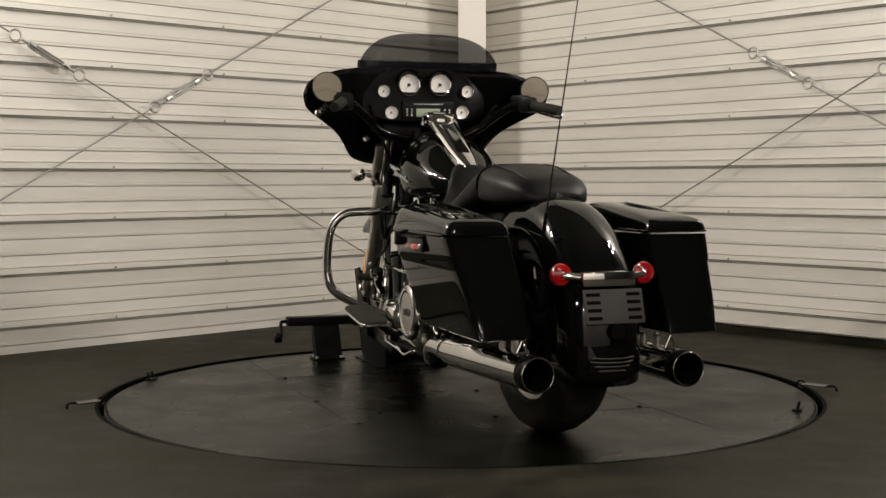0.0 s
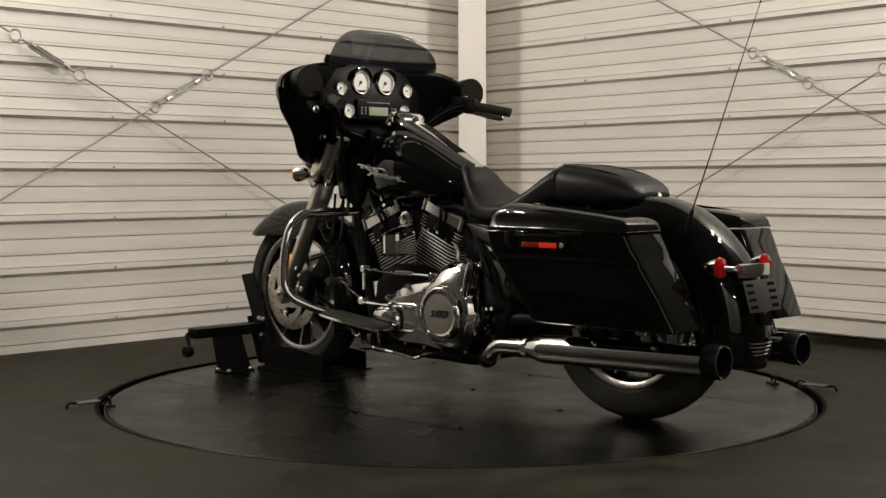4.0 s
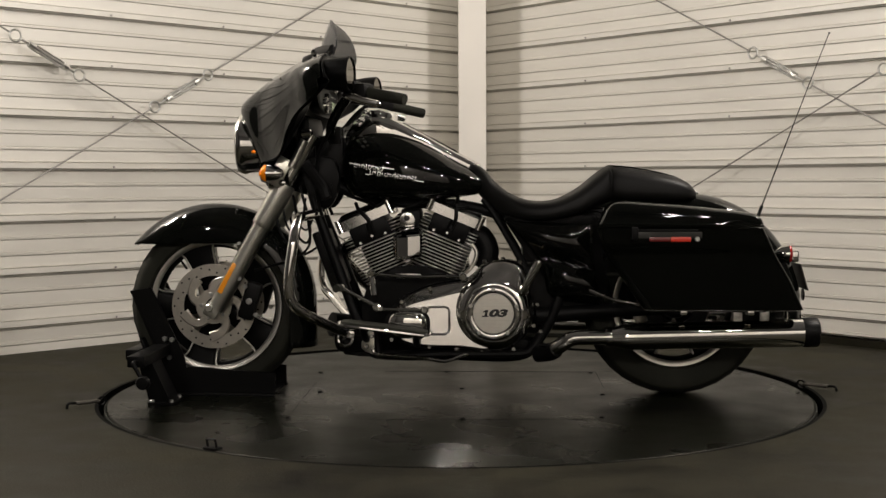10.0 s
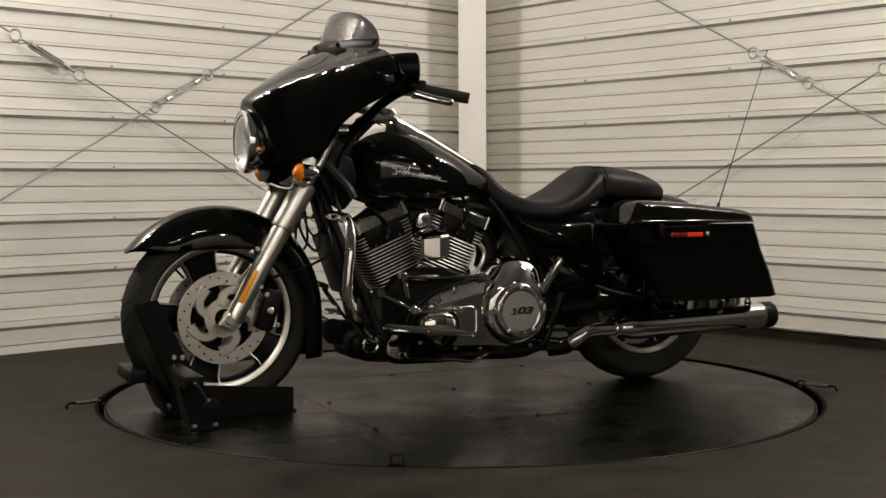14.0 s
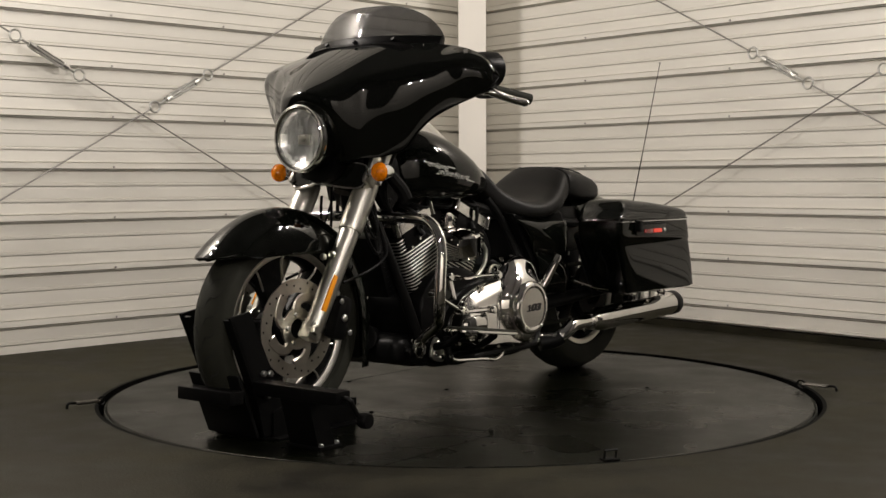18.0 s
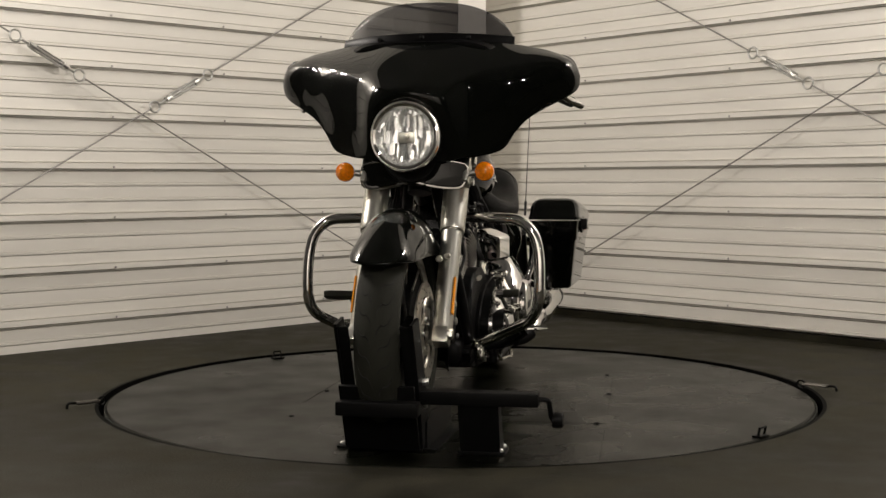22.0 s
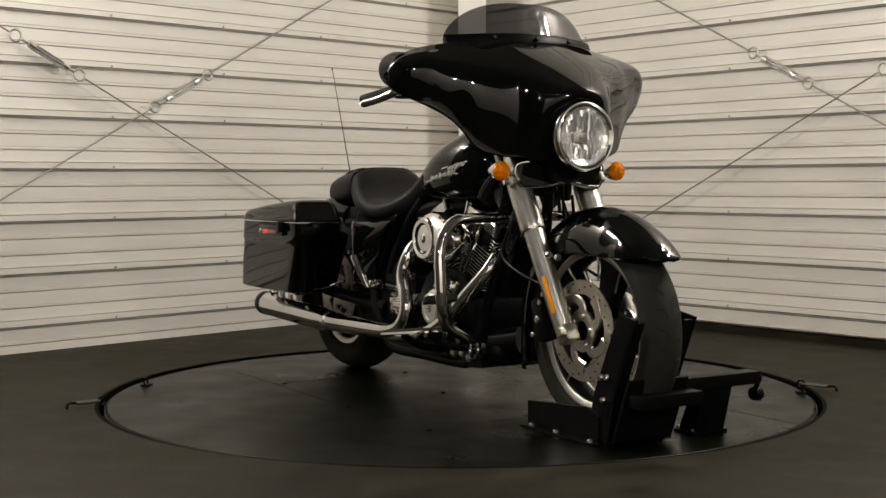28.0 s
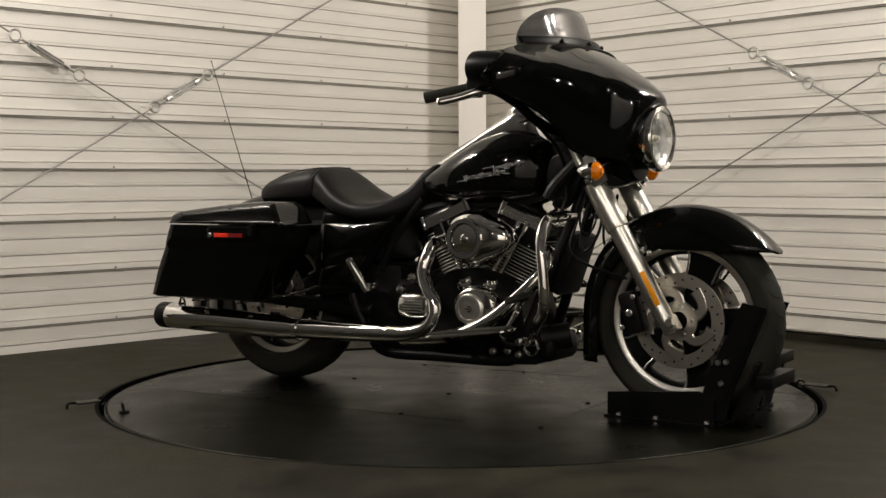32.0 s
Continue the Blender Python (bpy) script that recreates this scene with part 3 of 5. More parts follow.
st = [(0.392, 0.735, 0.800, 0.040), (0.380, 0.690, 0.835, 0.078), (0.345, 0.660, 0.868, 0.115), (0.290, 0.652, 0.884, 0.143), (0.220, 0.650, 0.880, 0.160), (0.140, 0.650, 0.855, 0.163), (0.060, 0.655, 0.815, 0.150), (-0.010, 0.662, 0.775, 0.122), (-0.070, 0.672, 0.745, 0.088), (-0.110, 0.690, 0.725, 0.055)]
sx = spline([(a, b, c) for a, b, c, d in st], 4)
sw = spline([(d, 0, 0) for a, b, c, d in st], 4)
for v, w in zip(sx, sw):
    x, z0, z1, hw = v.x, v.y, v.z, w.x
    ring = []
    for k in range(40):
        t = 2 * math.pi * k / 40
        c, s_ = math.cos(t), math.sin(t)
        zc = z0 + (z1 - z0) * 0.42
        if s_ >= 0:
            y, z = hw * math.copysign(abs(c) ** 0.80, c), zc + (z1 - zc) * abs(s_) ** 0.85
        else:
            y, z = hw * math.copysign(abs(c) ** 0.55, c), zc - (zc - z0) * abs(s_) ** 0.60
        ring.append((x, y, z))
    rings.append(ring)
loft(bm, rings)
tank = part("fuel_tank", bm, PAINT, bike, "glossy black teardrop fuel tank", smooth=60)
# chrome badge on each side of the tank
for q in (-1, 1):
    bm = B()
    hs = (0.021, 0.011, 0.012, 0.018, 0.011, 0.013, 0.012)
    for x0, x1, z0, z1, n in ((0.338, 0.240, 0.770, 0.754, 13), (0.288, 0.132, 0.746, 0.722, 19)):
        for i in range(n):
            f = (i + 0.5) / n
            x, z = x0 + (x1 - x0) * f, z0 + (z1 - z0) * f
            y = 0.1555 + 0.009 * math.sin(math.pi * (0.39 - x) / 0.40)
            box(bm, (x, y * q, z), (0.0026, 0.006, hs[(i * 3 + n) % 7]), 0.0006, Matrix.Rotation(radians(-14 + 5 * (i % 3)), 3, "Y"))
            if i % 3:
                box(bm, (x + 0.004, y * q, z + (0.0045, -0.005, 0.0005)[i % 3 if i % 2 else 0]), (0.0080, 0.0055, 0.0026), 0.0, Matrix.Rotation(radians(-10), 3, "Y"))
    for x0, x1, z in ((0.352, 0.325, 0.7735), (0.245, 0.205, 0.7575), (0.300, 0.285, 0.738), (0.140, 0.108, 0.7155)):
        y = 0.1555 + 0.009 * math.sin(math.pi * (0.39 - x0) / 0.40)
        box(bm, ((x0 + x1) / 2, y * q, z), (x0 - x1, 0.005, 0.0032), 0.0, Matrix.Rotation(radians(-9), 3, "Y"))
    part("tank_badge", bm, BOWL, tank, "slim two-line chrome tank badge")

# tank console
bm = B()
rings = []
for x, z, hw, h in ((0.382, 0.862, 0.030, 0.040), (0.350, 0.908, 0.052, 0.050), (0.310, 0.930, 0.064, 0.060), (0.265, 0.934, 0.068, 0.060), (0.215, 0.912, 0.062, 0.048), (0.12, 0.866, 0.050, 0.035), (0.04, 0.822, 0.044, 0.032), (-0.03, 0.785, 0.036, 0.03), (-0.075, 0.762, 0.026, 0.025)):
    rings.append([(x, a, b) for a, b in superellipse(0, z - h * 0.7, hw, h, 3.2, 28)])
loft(bm, rings)
console = part("tank_console", bm, CHROME, bike, "long chrome console along the tank", smooth=50)
bm = B()
turn(bm, (0.268, 0, 0.943), Vector((-0.16, 0, 1)), [(0.061, -0.034), (0.062, -0.002), (0.058, 0.007), (0.048, 0.013), (0.028, 0.017), (0, 0.018)], 36)
part("fuel_cap", bm, CHROME, console, "low domed chrome fuel door")
CS = Matrix.Rotation(radians(-28), 3, "Y")
bm = B()
box(bm, (0.100, 0, 0.8590), (0.215, 0.046, 0.010), 0.003, CS)
inset = part("console_inset", bm, SATIN, console, "dark ribbed strip along the console")
for k in range(5):
    bm = B()
    box(bm, Vector((0.100, -0.016 + 0.008 * k, 0.8590)) + CS @ Vector((0, 0, 0.0055)), (0.205, 0.0028, 0.003), 0.0, CS)
    part("strip_rib", bm, INNER, inset, smooth=0)

# seat
def saddle(name, st, e_top, label):
    bm = B()
    sx = spline([(a, b, c) for a, b, c, d, g in st], 5)
    sw = spline([(d, g, 0) for a, b, c, d, g in st], 5)
    rings = []
    for v, w in zip(sx, sw):
        x, z0, z1, hw, dish = v.x, v.y, v.z, w.x, w.y
        ring = []
        zc = z0 + (z1 - z0) * 0.35
        for k in range(36):
            t = 2 * math.pi * k / 36
            c, s_ = math.cos(t), math.sin(t)
            y = hw * math.copysign(abs(c) ** 0.62, c)
            z = zc + (z1 - zc) * abs(s_) ** 0.62 if s_ >= 0 else zc - (zc - z0) * abs(s_) ** 0.5
            if s_ > 0:
                z -= dish * (1 - (y / hw) ** 2) * s_
            ring.append((x, y, z))
        rings.append(ring)
    loft(bm, rings)
    return part(name, bm, LEATHER, bike, label, smooth=60)


rider = saddle("rider_seat", [(-0.030, 0.735, 0.755, 0.030, 0), (-0.045, 0.700, 0.775, 0.060, 0), (-0.085, 0.650, 0.755, 0.085, 0), (-0.130, 0.605, 0.705, 0.112, 0.0), (-0.190, 0.585, 0.668, 0.148, 0.004), (-0.260, 0.578, 0.655, 0.172, 0.010), (-0.330, 0.585, 0.664, 0.178, 0.012), (-0.402, 0.600, 0.700, 0.170, 0.008), (-0.453, 0.625, 0.738, 0.155, 0.003), (-0.492, 0.640, 0.762, 0.142, 0), (-0.514, 0.650, 0.758, 0.130, 0)], 3, "dished black vinyl rider seat")
pillion = saddle("pillion_seat", [(-0.500, 0.650, 0.748, 0.128, 0), (-0.515, 0.645, 0.765, 0.138, 0), (-0.560, 0.640, 0.760, 0.142, 0), (-0.650, 0.640, 0.746, 0.135, 0), (-0.720, 0.642, 0.729, 0.120, 0), (-0.765, 0.648, 0.705, 0.098, 0), (-0.787, 0.655, 0.680, 0.070, 0)], 3, "rounded black vinyl pillion pad")
bm = B()
pts = [(-0.503, 0.140 * math.copysign(abs(math.cos(t)) ** 0.62, math.cos(t)), 0.690 + 0.0745 * abs(math.sin(t)) ** 0.62) for t in [math.pi * k / 16 for k in range(17)]]
tube(bm, pts, 0.0032, 6, 1)
part("seat_piping", bm, SATIN, rider, "black welt between rider and pillion seat")
for q in (-1, 1):
    bm = B()
    tube(bm, [(-0.500, 0.080 * q, 0.764), (-0.56, 0.086 * q, 0.759), (-0.65, 0.082 * q, 0.744), (-0.72, 0.070 * q, 0.724), (-0.765, 0.050 * q, 0.700)], 0.0026, 6, 4)
    part("seat_seam", bm, SATIN, pillion, "raised seam along the pad")
bm = B()
bolt(bm, (-0.792, 0, 0.668), (-0.9, 0, 0.4), 0.010, 0.010)
box(bm, (-0.800, 0, 0.660), (0.03, 0.03, 0.006), 0.002, Matrix.Rotation(radians(-20), 3, "Y"))
part("seat_screw", bm, CHROME, pillion)

# panniers
for q in (-1, 1):
    bm = B()
    rings = []
    for z, x0, x1, y0, y1 in ((0.307, -1.070, -0.600, 0.196, 0.334), (0.313, -1.083, -0.588, 0.188, 0.343), (0.40, -1.042, -0.530, 0.190, 0.357), (0.48, -0.994, -0.476, 0.194, 0.370), (0.494, -0.987, -0.470, 0.195, 0.3715), (0.499, -0.984, -0.4675, 0.1955, 0.3765), (0.53, -0.970, -0.454, 0.197, 0.380), (0.568, -0.951, -0.448, 0.200, 0.385)):
        rings.append([(a, b * q, z) for a, b in superellipse((x0 + x1) / 2, (y0 + y1) / 2, (x1 - x0) / 2, (y1 - y0) / 2, 15, 64)])
    loft(bm, rings)
    bag = part("pannier", bm, PAINT, bike, "glossy black hard pannier", smooth=40)
    bm = B()
    rings = []
    # lid, lower towards the tail
    for f, grow in ((0.0, 0.003), (0.12, 0.004), (0.16, 0.001), (0.55, -0.003), (0.74, -0.008), (0.88, -0.017), (0.96, -0.030), (1.0, -0.052)):
        ring = []
        for a, b in superellipse(-0.699, 0.292, 0.252 + grow, 0.093 + grow, 13, 64):
            u = (-0.447 - a) / 0.50
            top = 0.078 * (1 - 0.62 * max(0, u - 0.12) ** 1.5)
            ring.append((a - 0.028 * f * max(0.0, 1 - 3 * u), b * q, 0.572 + top * f))
        rings.append(ring)
    loft(bm, rings)
    part("pannier_lid", bm, PAINT, bag, "glossy black pannier lid", smooth=40)
    bm = B()
    box(bm, (-0.655, 0.3865 * q, 0.540), (0.215, 0.010, 0.040), 0.004)
    latch = part("pannier_latch", bm, PAINT, bag, "black latch plate")
    bm = B()
    box(bm, (-0.696, 0.392 * q, 0.5345), (0.062, 0.006, 0.015), 0.002)
    part("reflector", bm, REFL, bag, "flat red reflector")
    bm = B()
    box(bm, (-0.632, 0.3915 * q, 0.5345), (0.064, 0.005, 0.014), 0.002)
    part("reflector", bm, DEEPRED, bag, "dark red half of the reflector")
    bm = B()
    bolt(bm, (-0.746, 0.391 * q, 0.535), (0, q, 0), 0.008, 0.006)
    part("lock", bm, ZINC, bag, "small round key lock")
    bm = B()
    box(bm, (-0.556, 0.395 * q, 0.553), (0.020, 0.024, 0.040), 0.004)
    box(bm, (-0.65, 0.389 * q, 0.561), (0.20, 0.012, 0.007), 0.002)
    part("latch_handle", bm, SATIN, bag)
    for x in (-0.72, -0.93):
        bm = B()
        box(bm, (x, 0.26 * q, 0.298), (0.022, 0.05, 0.018), 0.004)
        part("mounting_foot", bm, CHROME, bag, "chrome mounting foot")
    bm = B()
    box(bm, (-0.80, 0.255 * q, 0.302), (0.36, 0.02, 0.010), 0.002)
    part("mounting_bracket", bm, SATIN, bag, "black bracket under the pannier")
    # rear corner guards and support rail
    bm = B()
    tube(bm, [(-0.43, 0.20 * q, 0.36), (-0.50, 0.235 * q, 0.335), (-0.58, 0.25 * q, 0.322), (-0.63, 0.25 * q, 0.318)], 0.006, 10, 4)
    part("guard_rail", bm, CHROME, bag, "short chrome guard rail")

# side covers: two rolled lobes with a groove between; battery box
EDGE = [(0.578, -0.150, -0.440), (0.545, -0.190, -0.440), (0.500, -0.232, -0.440), (0.450, -0.268, -0.446), (0.420, -0.284, -0.450), (0.380, -0.288, -0.456), (0.345, -0.296, -0.464), (0.318, -0.325, -0.462)]
for q in (-1, 1):
    bm = B()
    rows = []
    for z, f0, r0 in spline(EDGE, 4):
        v = (0.578 - z) / 0.26
        row = []
        for k in range(17):
            u = k / 16
            split = 0.50 + 0.16 * (u - 0.5)
            lobe = math.sin(math.pi * min(1, v / split)) if v < split else math.sin(math.pi * min(1, (v - split) / (1 - split)))
            y = 0.150 + 0.012 * u + 0.032 * max(0, lobe) ** 0.75 * math.sin(math.pi * (0.06 + 0.88 * u)) ** 0.6 - 0.02 * v
            row.append((f0 + (r0 - f0) * u, y * q, z + 0.012 * (0.5 - u)))
        rows.append(row)
    loft(bm, rows, closed=False)
    cover = part("side_cover", bm, PAINT, bike, "glossy black side cover with two rolled lobes", smooth=60)
    sol = cover.modifiers.new("thick", "SOLIDIFY")
    sol.thickness, sol.offset = 0.004, 0
    bm = B()
    slab(bm, rounded([(-0.150, 0.602), (-0.200, 0.592), (-0.330, 0.590), (-0.445, 0.610), (-0.470, 0.530), (-0.480, 0.430), (-0.500, 0.350), (-0.400, 0.330), (-0.310, 0.370), (-0.235, 0.470), (-0.185, 0.540)], 4), 0.105 * q, 0.140 * q, 0.012, 3)
    part("frame_panel", bm, INNER, bike, "satin black panel behind the side cover", smooth=50)
bm = B()
box(bm, (-0.345, 0, 0.53), (0.27, 0.24, 0.17), 0.02)
box(bm, (-0.31, 0, 0.35), (0.34, 0.24, 0.17), 0.02)
box(bm, (-0.50, 0, 0.54), (0.36, 0.19, 0.17), 0.02)
part("battery_box", bm, SATIN, bike, "black battery box under the seat")
bm = B()
for q in (-1, 1):
    tube(bm, [(-0.26, 0.11 * q, 0.27), (-0.45, 0.115 * q, 0.285), (-0.76, 0.118 * q, 0.303)], [0.03, 0.026, 0.022], 12, 4)
part("swingarm", bm, SATIN, bike, "black rear swingarm")
for q in (-1, 1):
    bm = B()
    tube(bm, [(-0.68, 0.150 * q, 0.30), (-0.56, 0.150 * q, 0.52)], 0.026, 14, 0)
    part("shock_absorber", bm, SATIN, bike)
bm = B()
for z0, z1 in ((0.395, 0.395), (0.205, 0.205)):
    tube(bm, [(-0.12, 0.10, z0 + 0.0), (-0.722, 0.092, 0.303 + math.copysign(0.105, z0 - 0.3))], 0.008, 6, 0)
part("drive_belt", bm, RUBBER, bike, "black rubber drive belt")

# frame
bm = B()
for q in (-1, 1):
    tube(bm, [(0.510, 0.035 * q, 0.74), (0.470, 0.055 * q, 0.60), (0.400, 0.085 * q, 0.42), (0.335, 0.105 * q, 0.25), (0.295, 0.112 * q, 0.155), (0.220, 0.115 * q, 0.138), (0.0, 0.118 * q, 0.138), (-0.200, 0.120 * q, 0.138), (-0.265, 0.124 * q, 0.19), (-0.320, 0.13 * q, 0.29), (-0.360, 0.12 * q, 0.42)], 0.0175, 12, 4)
    tube(bm, [(0.510, 0.03 * q, 0.76), (0.30, 0.045 * q, 0.655), (0.0, 0.06 * q, 0.635), (-0.25, 0.08 * q, 0.58), (-0.60, 0.10 * q, 0.56)], 0.018, 10, 4)
    tube(bm, [(-0.085, 0.075 * q, 0.655), (-0.125, 0.095 * q, 0.600), (-0.195, 0.115 * q, 0.480), (-0.235, 0.12 * q, 0.400)], 0.0125, 10, 4)
tube(bm, [(0.545, 0, 0.68), (0.485, 0, 0.86)], 0.036, 16, 0)
part("frame", bm, SATIN, bike, "black tubular steel frame")
bm = B()
box(bm, (0.435, 0, 0.455), (0.055, 0.15, 0.20), 0.01, Matrix.Rotation(radians(20), 3, "Y"))
cooler = part("oil_cooler", bm, SATIN, bike, "black finned oil cooler between the down tubes")
for k in range(12):
    bm = B()
    box(bm, (0.472 - 0.0055 * k + 0.003, 0, 0.54 - 0.0150 * k), (0.018, 0.155, 0.004), 0.0, Matrix.Rotation(radians(20), 3, "Y"))
    part("cooler_fin", bm, SATIN, cooler, smooth=0)
bm = B()
box(bm, (0.350, 0, 0.185), (0.14, 0.20, 0.09), 0.042, None, 0, 5)
part("regulator", bm, SATIN, bike)

# engine
engine_c = Vector((0.160, 0, 0.225))
bm = B()
slab(bm, rounded([(0.31, 0.22), (0.315, 0.33), (0.26, 0.41), (0.16, 0.435), (0.04, 0.415), (-0.03, 0.33), (-0.05, 0.22), (0.0, 0.160), (0.25, 0.158)], 4), -0.115, 0.115, 0.012)
crank = part("crankcase", bm, POWDER, bike, "black powder-coated crankcase", smooth=40)
bm = B()
tube(bm, [(-0.02, 0.02, 0.555), (-0.075, 0.03, 0.53), (-0.098, 0.035, 0.475), (-0.080, 0.04, 0.42)], [0.030, 0.036, 0.038, 0.034], 18, 4)
part("breather_elbow", bm, SATIN, bike, "black elbow behind the rear cylinder")
bm = B()
tube(bm, [(-0.045, 0.085, 0.505), (-0.062, 0.088, 0.475), (-0.045, 0.090, 0.43), (-0.005, 0.09, 0.395)], 0.007, 10, 4)
part("bracket_edge", bm, DULL, bike, "thin silver bracket")
bm = B()
box(bm, (-0.17, -0.01, 0.29), (0.22, 0.22, 0.20), 0.02)
part("gearbox", bm, POWDER, bike, "black gearbox casing")
FIN_EDGE = ((-0.0019, 0.984), (-0.0011, 0.996), (0.0, 1.0), (0.0011, 0.996), (0.0019, 0.984))
for lean, nm in ((22.5, "front"), (-22.5, "rear")):
    ec = engine_c + Vector((0.004, 0, 0.010)) if lean < 0 else engine_c
    ax = Vector((math.sin(radians(lean)), 0, math.cos(radians(lean))))
    rot = Matrix.Rotation(radians(lean), 3, "Y")
    bm = B()
    tube(bm, [ec + ax * 0.17, ec + ax * 0.36], 0.060, 28, 0)
    cyl = part("cylinder", bm, POWDER, bike, "black finned cylinder with bright fin edges")
    for i in range(14):
        h = 0.168 + 0.0112 * i
        w = 0.078 + 0.020 * min(1, i / 6)
        bm = B()
        outl = superellipse(0, 0, w, 0.082, 7.0, 32)
        vs = loft(bm, [[ec + rot @ Vector((a * g, b * g, h + o)) for a, b in outl] for o, g in FIN_EDGE], cap=False, mi=1)
        bm.faces.new(vs[0])
        bm.faces.new(vs[-1])
        part("fin", bm, POWDER, cyl, mats=(BRUSH,), smooth=50)
    # cylinder head with short fins at its ends, and rocker cover
    bm = B()
    box(bm, ec + ax * 0.350, (0.136, 0.168, 0.068), 0.010, rot)
    part("cylinder_head", bm, POWDER, cyl, "black cylinder head")
    for i in range(4):
        h = 0.3275 + 0.0112 * i
        for e in (-1, 1):
            bm = B()
            vs = loft(bm, [[ec + rot @ Vector((a, b, h + o)) for a, b in superellipse(0.080 * e, 0, 0.020 - 0.06 * (1 - g), 0.080 * g, 7.0, 24)] for o, g in FIN_EDGE], cap=False, mi=1)
            bm.faces.new(vs[0])
            bm.faces.new(vs[-1])
            part("head_fin", bm, POWDER, cyl, mats=(BRUSH,), smooth=50)
    for q in (-1, 1):
        bolts("head_bolt", [ec + rot @ Vector((dx, 0.083 * q, 0.338 + dz)) for dx, dz in ((-0.045, -0.012), (0.0, -0.004), (0.045, -0.012))], (0, q, 0), CHROME, cyl, 0.0055, 0.006)
    bm = B()
    rings = []
    for h, w, dp in ((0.382, 0.097, 0.088), (0.414, 0.097, 0.088), (0.421, 0.091, 0.083), (0.434, 0.078, 0.064), (0.437, 0.06, 0.05)):
        rings.append([ec + rot @ Vector((a, b, h)) for a, b in superellipse(0, 0, w, dp, 14, 40)])
    loft(bm, rings)
    rocker = part("rocker_cover", bm, POLISH, cyl, "polished chrome rocker cover", smooth=28)
    for dx in (-0.090, 0.090):
        for q in (-1, 1):
            bm = B()
            tube(bm, [ec + rot @ Vector((dx, 0.082 * q, 0.380)), ec + rot @ Vector((dx, 0.082 * q, 0.424))], 0.0105, 12, 0)
            part("bolt_tower", bm, CHROME, rocker)
    bm = B()
    tube(bm, [ec + rot @ Vector((0.012, 0.05, 0.455)), ec + rot @ Vector((0.006, 0.094, 0.430)), ec + rot @ Vector((-0.010, 0.100, 0.385)), ec + rot @ Vector((-0.004, 0.092, 0.350))], 0.0065, 8, 4)
    part("spark_lead", bm, SATIN, cyl, "black spark plug lead")
    bm = B()
    tube(bm, [ec + rot @ Vector((-0.004, 0.084, 0.372)), ec + rot @ Vector((-0.002, 0.102, 0.345))], 0.011, 12, 0)
    part("plug_cap", bm, SATIN, cyl)
    # pushrod tubes on the machine's right
    for q in (-0.016, 0.016):
        bm = B()
        tube(bm, [(0.16 + q + 0.03 * math.copysign(1, lean), -0.105, 0.37), engine_c + ax * 0.39 + Vector((q, -0.088, 0))], 0.0085, 10, 0)
        part("pushrod_tube", bm, CHROME, cyl, "chrome pushrod tube")
# inlet and coil area in the V
bm = B()
box(bm, (0.16, 0.0, 0.545), (0.07, 0.10, 0.16), 0.015)
part("throttle_body", bm, SATIN, bike, "black throttle body between the cylinders")
bm = B()
for a, b in (((0.30, 0.05, 0.645), (0.24, 0.08, 0.655)), ((0.22, 0.06, 0.640), (0.10, 0.07, 0.655)), ((0.05, 0.06, 0.645), (-0.04, 0.07, 0.630))):
    tube(bm, [a, ((a[0] + b[0]) / 2, 0.10, 0.632), b], 0.006, 8, 4)
part("wiring", bm, SATIN, bike)

# horn cover on the left: a faceted shell
HX, HS = 0.159, [(0.113, 0.115), (0.113, 0.192), (0.119, 0.202), (0.150, 0.2125), (0.157, 0.2140), (0.163, 0.2125), (0.202, 0.190), (0.208, 0.180), (0.208, 0.115)]
bm = B()
rings = []
for z, g, fy in ((0.461, 0.72, -0.022), (0.465, 0.90, -0.006), (0.474, 0.97, 0.0), (0.500, 1.0, 0.0), (0.534, 1.0, 0.0), (0.541, 0.98, -0.006), (0.556, 0.86, -0.040), (0.562, 0.60, -0.060)):
    rings.append([(HX + (x - HX) * g, max(0.105, y + (fy if y > 0.15 else 0)), z + (0.156 - x) * 0.10) for x, y in HS])
loft(bm, rings)
horn = part("horn_cover", bm, CHROME, bike, "polished chrome horn cover", smooth=24)
bm = B()
slab(bm, rounded([(0.145, 0.566), (0.189, 0.566), (0.189, 0.598), (0.178, 0.612), (0.156, 0.612), (0.145, 0.598)], 3), 0.100, 0.112, 0.003)
part("horn_bracket", bm, POLISH, horn, "rounded chrome hanger plate")
bm = B()
bolt(bm, (0.168, 0.112, 0.594), YA, 0.010, 0.005)
part("hanger_bolt", bm, MARK, horn)

# primary cover: flat panel, bevelled upper side, round clutch housing
C1 = (-0.1195, 0.290)
OUTER = [(-0.12, 0.160), (-0.02, 0.161), (0.08, 0.165), (0.16, 0.176), (0.212, 0.205), (0.234, 0.24), (0.231, 0.272), (0.206, 0.302), (0.174, 0.331), (0.135, 0.352), (0.076, 0.372), (-0.012, 0.386), (-0.08, 0.39), (-0.13, 0.30)]
INNERO = [(-0.12, 0.180), (-0.02, 0.181), (0.08, 0.183), (0.15, 0.190), (0.192, 0.210), (0.212, 0.242), (0.211, 0.268), (0.190, 0.292), (0.160, 0.310), (0.124, 0.322), (0.072, 0.334), (-0.012, 0.354), (-0.08, 0.362), (-0.13, 0.30)]


def between(f, d=0.0):
    pts = [((1 - f) * a + f * c, (1 - f) * b + f * e) for (a, b), (c, e) in zip(OUTER, INNERO)]
    out = rounded(pts, 3)
    return [(x + (0.05 - x) * d, z + (0.26 - z) * d) for x, z in out]


bm = B()
LEAN = 0.075
